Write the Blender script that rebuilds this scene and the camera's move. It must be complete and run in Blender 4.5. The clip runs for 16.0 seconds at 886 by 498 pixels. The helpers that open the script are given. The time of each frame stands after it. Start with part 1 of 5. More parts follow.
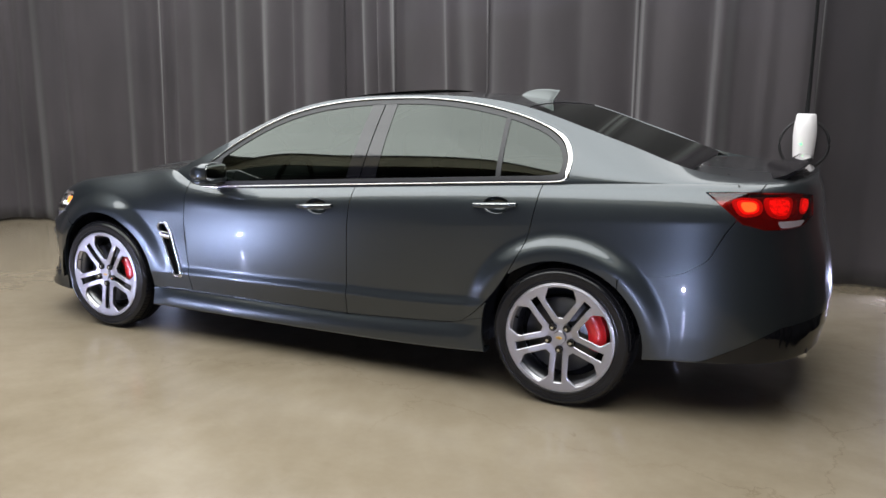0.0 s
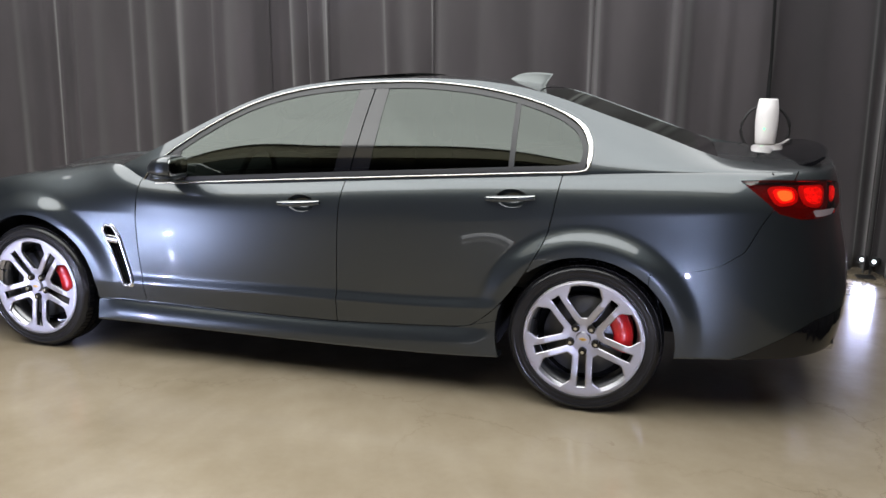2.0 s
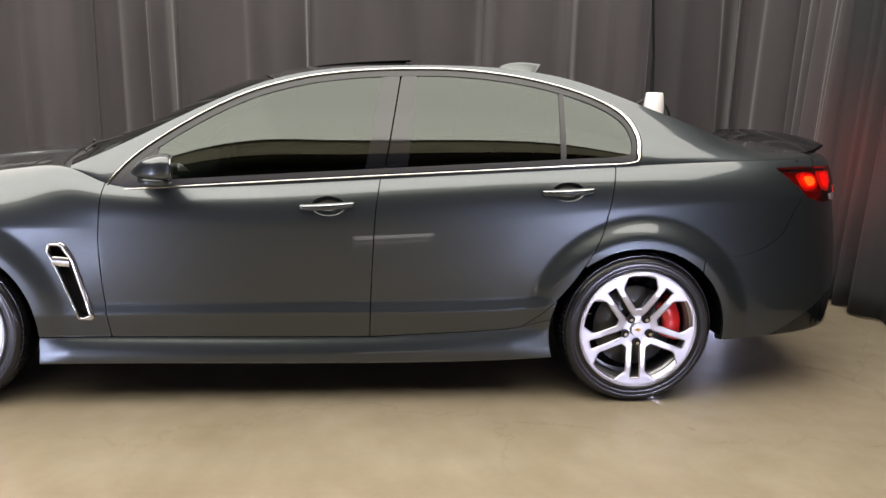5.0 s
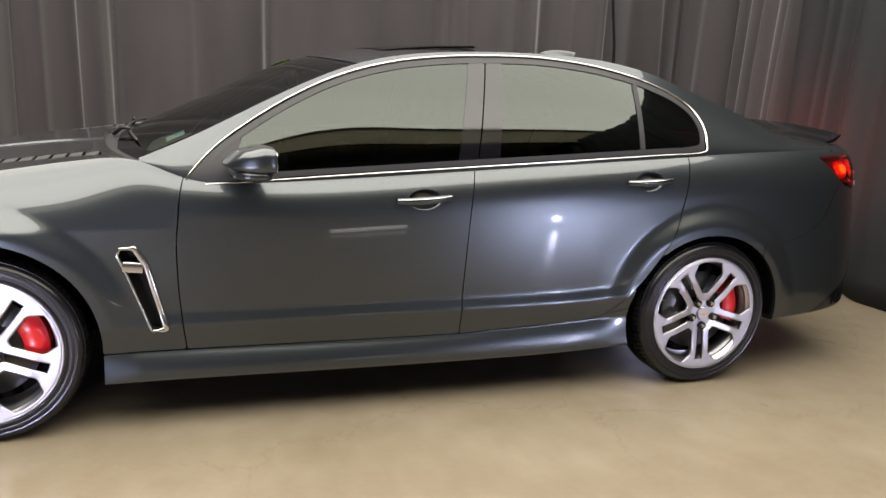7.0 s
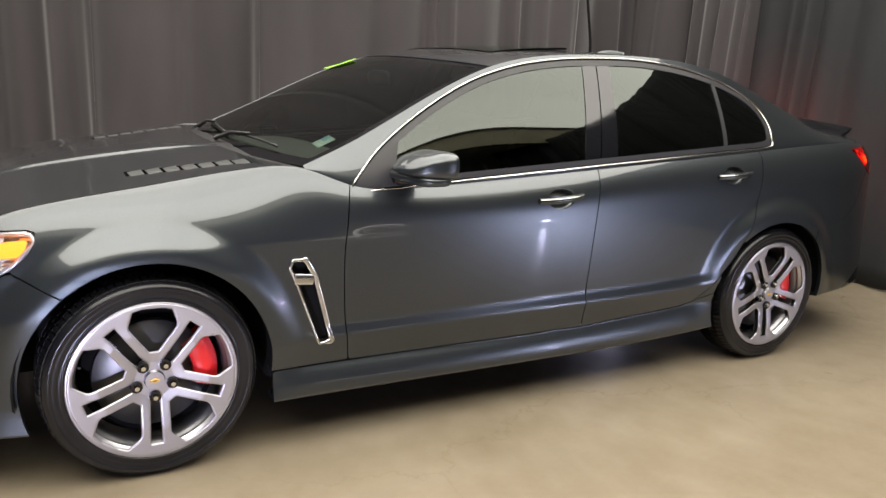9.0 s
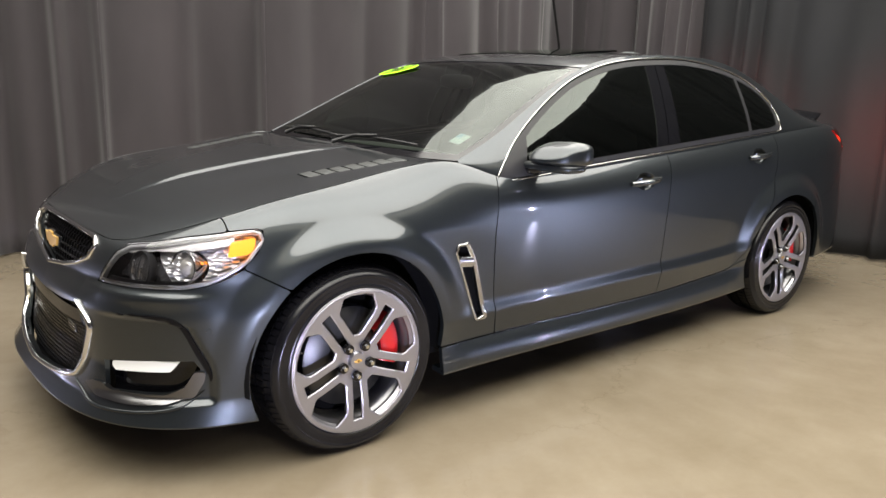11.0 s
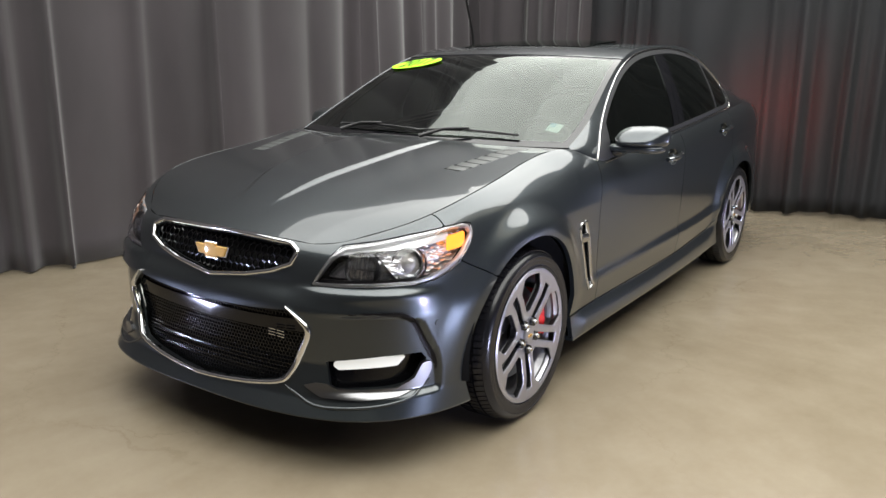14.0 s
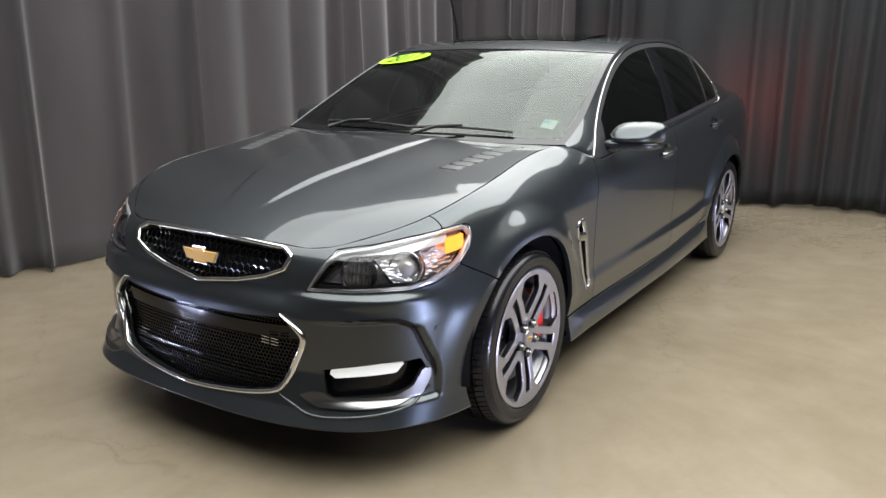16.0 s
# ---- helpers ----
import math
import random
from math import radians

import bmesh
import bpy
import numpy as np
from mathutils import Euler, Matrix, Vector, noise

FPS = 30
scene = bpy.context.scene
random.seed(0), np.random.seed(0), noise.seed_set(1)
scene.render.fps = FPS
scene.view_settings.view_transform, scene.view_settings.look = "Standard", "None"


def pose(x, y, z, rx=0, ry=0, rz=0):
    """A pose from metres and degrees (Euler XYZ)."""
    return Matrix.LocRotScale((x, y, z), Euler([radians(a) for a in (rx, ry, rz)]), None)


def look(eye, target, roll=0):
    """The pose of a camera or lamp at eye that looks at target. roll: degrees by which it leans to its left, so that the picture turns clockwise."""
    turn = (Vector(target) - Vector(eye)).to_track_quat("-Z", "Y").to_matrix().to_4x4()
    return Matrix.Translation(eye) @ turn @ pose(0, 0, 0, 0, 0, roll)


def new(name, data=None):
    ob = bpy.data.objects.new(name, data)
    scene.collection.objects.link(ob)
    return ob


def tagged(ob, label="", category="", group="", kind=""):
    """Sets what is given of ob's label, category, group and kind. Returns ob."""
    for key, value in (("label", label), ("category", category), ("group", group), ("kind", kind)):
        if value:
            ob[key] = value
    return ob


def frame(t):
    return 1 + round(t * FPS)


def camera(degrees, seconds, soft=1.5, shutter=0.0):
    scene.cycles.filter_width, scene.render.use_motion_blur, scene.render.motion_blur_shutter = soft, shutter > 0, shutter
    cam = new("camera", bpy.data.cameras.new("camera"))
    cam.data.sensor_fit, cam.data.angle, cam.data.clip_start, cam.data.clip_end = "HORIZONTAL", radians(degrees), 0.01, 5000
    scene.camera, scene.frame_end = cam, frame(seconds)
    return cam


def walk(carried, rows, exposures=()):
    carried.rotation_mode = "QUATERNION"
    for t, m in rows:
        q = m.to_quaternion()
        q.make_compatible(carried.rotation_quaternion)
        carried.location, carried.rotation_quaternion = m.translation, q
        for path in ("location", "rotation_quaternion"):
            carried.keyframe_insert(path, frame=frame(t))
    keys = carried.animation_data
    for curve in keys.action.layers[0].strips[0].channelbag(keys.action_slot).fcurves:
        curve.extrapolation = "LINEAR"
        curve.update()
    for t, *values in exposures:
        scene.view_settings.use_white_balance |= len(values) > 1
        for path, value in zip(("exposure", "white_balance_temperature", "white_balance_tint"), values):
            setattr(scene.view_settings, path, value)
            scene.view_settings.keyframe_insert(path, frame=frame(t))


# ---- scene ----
cam = camera(59.2, 16.0)
PATH = [
    (0, (2.435, -4.302, 1.453), (1.609, -2.523, 1.063), 0.4),
    (0.5, (2.271, -4.333, 1.457), (1.493, -2.533, 1.064), 0.5),
    (1, (2.119, -4.301, 1.451), (1.42, -2.472, 1.043), 0.8),
    (1.5, (1.956, -4.217, 1.438), (1.325, -2.365, 1.025), 0.7),
    (2, (1.767, -4.191, 1.435), (1.225, -2.312, 1.014), 0.5),
    (2.5, (1.554, -4.226, 1.437), (1.127, -2.322, 0.999), 0.0),
    (3, (1.353, -4.188, 1.427), (1.026, -2.27, 0.965), 0.6),
    (3.5, (1.141, -4.074, 1.43), (0.913, -2.139, 0.977), 1.6),
    (4, (0.874, -4.075, 1.414), (0.788, -2.125, 0.978), 1.7),
    (4.2, (0.754, -4.095, 1.387), (0.721, -2.14, 0.97), 1.5),
    (6.3, (-0.368, -3.905, 1.389), (0.084, -2.012, 0.93), 2.3),
    (6.5, (-0.463, -3.855, 1.384), (0.017, -1.969, 0.919), 2.2),
    (7, (-0.74, -3.769, 1.384), (-0.138, -1.918, 0.924), 2.9),
    (7.5, (-1.086, -3.762, 1.398), (-0.404, -1.942, 0.924), 3.8),
    (8, (-1.348, -3.662, 1.388), (-0.637, -1.855, 0.906), 3.8),
    (8.2, (-1.455, -3.585, 1.398), (-0.69, -1.8, 0.921), 3.8),
    (10.3, (-2.486, -3.217, 1.35), (-1.323, -1.658, 0.886), 2.0),
    (10.5, (-2.627, -3.199, 1.351), (-1.433, -1.661, 0.896), 2.0),
    (11, (-2.864, -3.087, 1.338), (-1.634, -1.574, 0.894), 1.6),
    (11.5, (-3.048, -2.915, 1.368), (-1.765, -1.448, 0.918), 1.6),
    (12, (-3.299, -2.793, 1.374), (-1.928, -1.409, 0.922), 1.4),
    (12.5, (-3.517, -2.68, 1.385), (-2.098, -1.359, 0.893), 0.4),
    (13, (-3.625, -2.464, 1.382), (-2.146, -1.213, 0.885), -0.1),
    (13.5, (-3.793, -2.302, 1.393), (-2.218, -1.165, 0.917), 0.5),
    (14, (-3.985, -2.234, 1.384), (-2.387, -1.133, 0.902), 0.3),
    (14.5, (-4.012, -2.216, 1.38), (-2.405, -1.136, 0.877), 0.4),
    (15, (-3.971, -2.192, 1.386), (-2.359, -1.123, 0.877), 0.4),
    (15.5, (-3.931, -2.159, 1.388), (-2.313, -1.099, 0.881), 0.3),
    (16, (-3.949, -2.133, 1.395), (-2.325, -1.078, 0.896), 0.0),
]
EXPOSURE = [(0, 0.15, 6150, 12), (2.5, 0.15, 6300, 12), (4, 0.25, 6800, 13), (8, 0.38, 6900, 14), (11, 0.39, 6700, 13), (12.5, 0.32, 6550, 12), (16, 0.28, 6250, 11)]
walk(cam, [(t, look(eye, target, roll)) for t, eye, target, roll in PATH], EXPOSURE)

# ---------------------------------------------------------------- world and lights
world = bpy.data.worlds.new("world")
scene.world = world
world.use_nodes = True
world.node_tree.nodes["Background"].inputs[0].default_value = (0.02, 0.021, 0.023, 1)
world.node_tree.nodes["Background"].inputs[1].default_value = 0.3


def area_lamp(name, m, sx, sy, watts, color=(1, 1, 1), spread=180):
    d = bpy.data.lights.new(name, "AREA")
    d.shape, d.size, d.size_y, d.energy, d.color, d.spread = "RECTANGLE", sx, sy, watts, color, radians(spread)
    ob = new(name, d)
    ob.matrix_world = m
    return ob


# ---------------------------------------------------------------- materials
def material(name, color, rough=0.5, metal=0.0, coat=0.0, spec=0.5, emit=None, power=0.0):
    m = bpy.data.materials.new(name)
    m.use_nodes = True
    b = m.node_tree.nodes["Principled BSDF"]
    b.inputs["Base Color"].default_value = (*color, 1)
    b.inputs["Roughness"].default_value = rough
    b.inputs["Metallic"].default_value = metal
    b.inputs["Coat Weight"].default_value = coat
    b.inputs["Coat Roughness"].default_value = 0.02
    b.inputs["Specular IOR Level"].default_value = spec
    if emit:
        b.inputs["Emission Color"].default_value = (*emit, 1)
        b.inputs["Emission Strength"].default_value = power
    return m


def link(m, a, b):
    m.node_tree.links.new(a, b)


def node(m, kind, **inputs):
    n = m.node_tree.nodes.new(kind)
    for key, value in inputs.items():
        n.inputs[key.replace("_", " ")].default_value = value
    return n


def ramp(m, fac, stops):
    n = m.node_tree.nodes.new("ShaderNodeValToRGB")
    while len(n.color_ramp.elements) < len(stops):
        n.color_ramp.elements.new(0.5)
    for e, (p, c) in zip(n.color_ramp.elements, stops):
        e.position, e.color = p, (*c, 1)
    link(m, fac, n.inputs[0])
    return n.outputs[0]


def bsdf(m):
    return m.node_tree.nodes["Principled BSDF"]


def coords(m, scale=(1, 1, 1)):
    tc = m.node_tree.nodes.new("ShaderNodeTexCoord")
    mp = m.node_tree.nodes.new("ShaderNodeMapping")
    mp.inputs["Scale"].default_value = scale
    link(m, tc.outputs["Object"], mp.inputs[0])
    return mp.outputs[0]


def bump(m, height, strength, distance):
    n = node(m, "ShaderNodeBump", Strength=strength, Distance=distance)
    link(m, height, n.inputs["Height"])
    link(m, n.outputs[0], bsdf(m).inputs["Normal"])


PAINT = material("grey metallic paint", (0.040, 0.045, 0.050), 0.33, 0.80, 1.0)
bsdf(PAINT).inputs["Coat IOR"].default_value = 1.47
n1 = node(PAINT, "ShaderNodeTexNoise", Scale=900.0, Detail=1.0)
link(PAINT, coords(PAINT), n1.inputs[0])
link(PAINT, ramp(PAINT, n1.outputs[0], [(0.3, (0.027, 0.0325, 0.0355)), (0.75, (0.049, 0.0575, 0.0625))]), bsdf(PAINT).inputs["Base Color"])
CHROME = material("chrome", (0.75, 0.76, 0.77), 0.09, 1.0)
BLACK = material("gloss black trim", (0.004, 0.004, 0.005), 0.07, 0, 0.0, 0.5)
EDGE_STRIP_AND_SHADE = material("black bumper strip and shadow line", (0.004, 0.004, 0.005), 0.3, spec=0.2)
SATIN = material("satin black plastic", (0.012, 0.012, 0.013), 0.5)
DARK = material("black liner", (0.002, 0.002, 0.0023), 0.85, spec=0.2)
RUBBER = material("tyre rubber", (0.006, 0.006, 0.007), 0.25, spec=0.36)
n2 = node(RUBBER, "ShaderNodeTexNoise", Scale=9.0, Detail=5.0)
link(RUBBER, coords(RUBBER), n2.inputs[0])
link(RUBBER, ramp(RUBBER, n2.outputs[0], [(0.35, (0.004, 0.004, 0.005)), (0.7, (0.009, 0.009, 0.010))]), bsdf(RUBBER).inputs["Base Color"])
ALLOY = material("machined alloy", (0.45, 0.445, 0.475), 0.36, 0.95)
n3 = node(ALLOY, "ShaderNodeTexNoise", Scale=240.0, Detail=2.0)
link(ALLOY, coords(ALLOY, (1, 1, 1)), n3.inputs[0])
bump(ALLOY, n3.outputs[0], 0.05, 0.001)
SLAT = material("grey louvre plastic", (0.05, 0.053, 0.052), 0.4)
WELL = material("grey rim well", (0.22, 0.22, 0.23), 0.35, 0.9)
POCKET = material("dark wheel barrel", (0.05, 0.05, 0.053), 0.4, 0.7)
DISC = material("brake disc steel", (0.10, 0.10, 0.105), 0.4, 1.0)
RED = material("red brake caliper", (0.55, 0.012, 0.015), 0.3, 0, 0.6)
GOLD = material("gold emblem", (0.60, 0.36, 0.09), 0.45, 0.3, 0.1)
LIME = material("lime sticker", (0.42, 0.95, 0.02), 0.5)
INK = material("black ink", (0.01, 0.015, 0.01), 0.5)
PAPER = material("pale sticker", (0.62, 0.74, 0.70), 0.5)
TRIM = material("bright window trim", (0.60, 0.59, 0.57), 0.17, 1.0)
BLADEMETAL = material("brushed satin metal", (0.22, 0.22, 0.225), 0.30, 1.0)
SATINCHROME = material("satin chrome", (0.50, 0.50, 0.50), 0.20, 1.0)
AMBER = material("amber lamp", (0.85, 0.28, 0.03), 0.2, 0, 0.6, emit=(1.0, 0.30, 0.03), power=1.6)
DRL = material("running light", (0.5, 0.5, 0.5), 0.25, 0, 0.5, emit=(1.0, 1.0, 0.88), power=0.42)
TAILGLOW = material("tail lamp glow", (0.5, 0.02, 0.02), 0.3, 0, 0.6, emit=(1.0, 0.03, 0.02), power=0.40)
TAILMID = material("tail lamp light guide", (0.6, 0.04, 0.03), 0.3, 0, 0.6, emit=(1.0, 0.035, 0.02), power=1.25)
TAILCORE = material("tail lamp bulb core", (0.9, 0.4, 0.1), 0.3, 0, 0.6, emit=(1.0, 0.36, 0.08), power=4.0)
for m, k in ((TAILGLOW, 0.22), (TAILMID, 1.0)):      # ribbed optics behind the cover
    nw = node(m, "ShaderNodeTexVoronoi", Scale=60.0)
    link(m, coords(m, (1, 1, 1.6)), nw.inputs["Vector"])
    rib = m.node_tree.nodes.new("ShaderNodeMapRange")
    rib.inputs["To Min"].default_value, rib.inputs["To Max"].default_value = k * 1.5, k * 0.35
    link(m, nw.outputs["Distance"], rib.inputs["Value"])
    link(m, rib.outputs[0], bsdf(m).inputs["Emission Strength"])
REDLENS = material("red tail lamp lens", (0.07, 0.002, 0.003), 0.1, 0, 1.0, emit=(1.0, 0.02, 0.015), power=0.05)
WHITELENS = material("reversing lamp lens", (0.27, 0.23, 0.24), 0.15, 0, 1.0)
PEARL = material("pearl white light guide", (0.85, 0.85, 0.86), 0.2, 0.2, 0.6)
REFLECTOR = material("silver lamp reflector", (0.80, 0.80, 0.82), 0.14, 0.65)
nr = node(REFLECTOR, "ShaderNodeTexVoronoi", Scale=42.0)
link(REFLECTOR, coords(REFLECTOR, (1, 1, 2.2)), nr.inputs["Vector"])
bump(REFLECTOR, nr.outputs["Distance"], 0.7, 0.012)
SMOKE = material("smoked silver reflector", (0.36, 0.36, 0.37), 0.12, 0.85)
BEZEL = material("bright satin bezel", (0.72, 0.72, 0.74), 0.22, 0.6)
GRILLE = material("black grille plastic", (0.002, 0.002, 0.0025), 0.10, spec=0.40)
DASH = material("grey dashboard plastic", (0.22, 0.22, 0.21), 0.6)
LEATHER = material("dark seat leather", (0.045, 0.045, 0.046), 0.5)
WHITEPLASTIC = material("frosted white plastic", (0.80, 0.77, 0.78), 0.35)


def glass_material(name, tint, ior=1.5, sheen=(1, 1, 1)):
    m = bpy.data.materials.new(name)
    m.use_nodes = True
    t = m.node_tree
    t.nodes.remove(t.nodes["Principled BSDF"])
    clear = node(m, "ShaderNodeBsdfTransparent", Color=(*tint, 1))
    gloss = node(m, "ShaderNodeBsdfGlossy", Roughness=0.0, Color=(*sheen, 1))
    fres = node(m, "ShaderNodeFresnel", IOR=ior)
    mix = m.node_tree.nodes.new("ShaderNodeMixShader")
    link(m, fres.outputs[0], mix.inputs[0])
    link(m, clear.outputs[0], mix.inputs[1])
    link(m, gloss.outputs[0], mix.inputs[2])
    link(m, mix.outputs[0], t.nodes["Material Output"].inputs[0])
    return m


TINT = glass_material("tinted window glass", (0.030, 0.036, 0.034), 1.52, (0.92, 1.0, 0.93))
SCREEN = glass_material("windscreen glass", (0.38, 0.42, 0.39), 1.52, (0.94, 1.0, 0.95))
LENS = glass_material("clear lamp lens", (0.9, 0.9, 0.92), 1.5)

CONCRETE = material("polished concrete", (0.30, 0.27, 0.22), 0.3)
v = coords(CONCRETE)
na = node(CONCRETE, "ShaderNodeTexNoise", Scale=0.9, Detail=8.0, Roughness=0.62)
nb = node(CONCRETE, "ShaderNodeTexNoise", Scale=7.0, Detail=7.0, Roughness=0.7)
nc = node(CONCRETE, "ShaderNodeTexNoise", Scale=130.0, Detail=3.0)
for n in (na, nb, nc):
    link(CONCRETE, v, n.inputs[0])
mixa = CONCRETE.node_tree.nodes.new("ShaderNodeMix")
mixa.data_type = "FLOAT"
mixa.inputs[0].default_value = 0.28
link(CONCRETE, na.outputs[0], mixa.inputs[2])
link(CONCRETE, nb.outputs[0], mixa.inputs[3])
base_tone = ramp(CONCRETE, mixa.outputs[0], [(0.30, (0.160, 0.130, 0.088)), (0.5, (0.200, 0.166, 0.118)), (0.70, (0.240, 0.204, 0.150))])
warp = node(CONCRETE, "ShaderNodeTexNoise", Scale=2.6, Detail=6.0, Roughness=0.65)
link(CONCRETE, v, warp.inputs[0])
bend = CONCRETE.node_tree.nodes.new("ShaderNodeVectorMath")
bend.operation = "MULTIPLY_ADD"
bend.inputs[1].default_value = (0.5, 0.5, 0.0)
link(CONCRETE, warp.outputs["Color"], bend.inputs[0])
link(CONCRETE, v, bend.inputs[2])
crack = node(CONCRETE, "ShaderNodeTexVoronoi", Scale=0.55)
crack.feature = "DISTANCE_TO_EDGE"
link(CONCRETE, bend.outputs[0], crack.inputs["Vector"])
line = ramp(CONCRETE, crack.outputs["Distance"], [(0.0, (0.83, 0.81, 0.78)), (0.0022, (1, 1, 1))])
where = node(CONCRETE, "ShaderNodeTexNoise", Scale=0.5, Detail=2.0)
link(CONCRETE, v, where.inputs[0])
spots = node(CONCRETE, "ShaderNodeTexVoronoi", Scale=2.3)
link(CONCRETE, bend.outputs[0], spots.inputs["Vector"])
dots = ramp(CONCRETE, spots.outputs["Distance"], [(0.0, (0.55, 0.52, 0.48)), (0.022, (0.72, 0.70, 0.67)), (0.034, (1, 1, 1))])


def tinted(base, factor, strength):
    n = CONCRETE.node_tree.nodes.new("ShaderNodeMix")
    n.data_type, n.blend_type = "RGBA", "MULTIPLY"
    link(CONCRETE, base, n.inputs[6])
    link(CONCRETE, factor, n.inputs[7])
    if strength is None:
        n.inputs[0].default_value = 1.0
    else:
        link(CONCRETE, strength, n.inputs[0])
    return n.outputs[2]


some = ramp(CONCRETE, where.outputs[0], [(0.46, (0, 0, 0)), (0.62, (0.9, 0.9, 0.9))])
link(CONCRETE, tinted(tinted(base_tone, line, some), dots, some), bsdf(CONCRETE).inputs["Base Color"])
bsdf(CONCRETE).inputs["Coat Weight"].default_value = 0.12
bsdf(CONCRETE).inputs["Coat Roughness"].default_value = 0.17
link(CONCRETE, ramp(CONCRETE, nb.outputs[0], [(0.3, (0.15, 0.15, 0.15)), (0.75, (0.26, 0.26, 0.26))]), bsdf(CONCRETE).inputs["Roughness"])
bump(CONCRETE, nc.outputs[0], 0.05, 0.002)

CLOTH = material("dark grey drape cloth", (0.07, 0.064, 0.066), 0.85)
bsdf(CLOTH).inputs["Sheen Weight"].default_value = 0.3
nd = node(CLOTH, "ShaderNodeTexNoise", Scale=2.2, Detail=5.0)
link(CLOTH, coords(CLOTH, (1, 1, 0.35)), nd.inputs[0])
link(CLOTH, ramp(CLOTH, nd.outputs[0], [(0.3, (0.0250, 0.0206, 0.0234)), (0.7, (0.0430, 0.0357, 0.0400))]), bsdf(CLOTH).inputs["Base Color"])
ne = node(CLOTH, "ShaderNodeTexNoise", Scale=500.0, Detail=2.0)
link(CLOTH, coords(CLOTH), ne.inputs[0])
bump(CLOTH, ne.outputs[0], 0.12, 0.002)
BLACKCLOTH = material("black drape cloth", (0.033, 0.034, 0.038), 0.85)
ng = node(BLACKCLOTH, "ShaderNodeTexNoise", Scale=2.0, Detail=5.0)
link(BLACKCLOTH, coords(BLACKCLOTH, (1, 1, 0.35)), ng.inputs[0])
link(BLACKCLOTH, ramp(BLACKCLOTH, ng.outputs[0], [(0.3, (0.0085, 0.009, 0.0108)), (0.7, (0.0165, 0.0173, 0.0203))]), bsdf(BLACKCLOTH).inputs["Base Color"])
nh = node(BLACKCLOTH, "ShaderNodeTexNoise", Scale=500.0, Detail=2.0)
link(BLACKCLOTH, coords(BLACKCLOTH), nh.inputs[0])
bump(BLACKCLOTH, nh.outputs[0], 0.12, 0.002)
PLASTER = material("white ceiling paint", (0.72, 0.74, 0.70), 0.8)
nf = node(PLASTER, "ShaderNodeTexNoise", Scale=1.5, Detail=5.0)
link(PLASTER, coords(PLASTER), nf.inputs[0])
link(PLASTER, ramp(PLASTER, nf.outputs[0], [(0.3, (0.66, 0.68, 0.64)), (0.7, (0.77, 0.79, 0.75))]), bsdf(PLASTER).inputs["Base Color"])


BEAM = material("tan beam paint", (0.30, 0.27, 0.19), 0.7)
nk = node(BEAM, "ShaderNodeTexNoise", Scale=1.2, Detail=4.0)
link(BEAM, coords(BEAM), nk.inputs[0])
link(BEAM, ramp(BEAM, nk.outputs[0], [(0.3, (0.24, 0.21, 0.15)), (0.7, (0.36, 0.32, 0.23))]), bsdf(BEAM).inputs["Base Color"])


# ---------------------------------------------------------------- mesh helpers
def mesh_object(name, verts, faces, mat, parent=None, label="", normals=None, smooth=True):
    me = bpy.data.meshes.new(name)
    me.from_pydata([tuple(map(float, p)) for p in verts], [], [tuple(map(int, f)) for f in faces])
    if smooth:
        me.polygons.foreach_set("use_smooth", [True] * len(me.polygons))
    me.materials.append(mat)
    me.update()
    if normals is not None:
        me.normals_split_custom_set_from_vertices([tuple(map(float, n)) for n in normals])
    ob = new(name, me)
    ob.parent = parent
    if label:
        tagged(ob, label)
    return ob


def part(name, bm, mat, parent, label="", smooth=True):
    me = bpy.data.meshes.new(name)
    bm.normal_update()
    bm.to_mesh(me)
    bm.free()
    if smooth:
        me.polygons.foreach_set("use_smooth", [True] * len(me.polygons))
        me.set_sharp_from_angle(angle=radians(38))
    me.materials.append(mat)
    ob = new(name, me)
    ob.parent = parent
    if label:
        tagged(ob, label)
    return ob


def thing(name, m, label, category, group="", kind=""):
    ob = new(name)
    ob.empty_display_size = 0.1
    ob.matrix_world = m
    return tagged(ob, label, category, group, kind)


def box(bm, cx, cy, cz, sx, sy, sz, bevel=0.0, m=None):
    r = bmesh.ops.create_cube(bm, size=1, matrix=(m or Matrix()) @ Matrix.Translation((cx, cy, cz)) @ Matrix.Diagonal((sx, sy, sz, 1)))
    if bevel:
        es = {e for f in r["verts"] for e in f.link_edges}
        bmesh.ops.bevel(bm, geom=list(es), offset=bevel, segments=2, affect="EDGES", profile=0.6)


def lathe(profile, n=64, axis="Y", closed=False):
    """Verts and faces of a profile of (radius, offset) turned about the y axis."""
    prof = np.array(profile, float)
    a = np.linspace(0, 2 * math.pi, n, endpoint=False)
    k = len(prof)
    v = np.zeros((n, k, 3))
    v[..., 0] = np.cos(a)[:, None] * prof[None, :, 0]
    v[..., 2] = np.sin(a)[:, None] * prof[None, :, 0]
    v[..., 1] = prof[None, :, 1]
    i, j = np.meshgrid(np.arange(n), np.arange(k if closed else k - 1), indexing="ij")
    i2, j2 = (i + 1) % n, (j + 1) % k
    f = np.stack([i * k + j, i * k + j2, i2 * k + j2, i2 * k + j], -1).reshape(-1, 4)
    return v.reshape(-1, 3), f


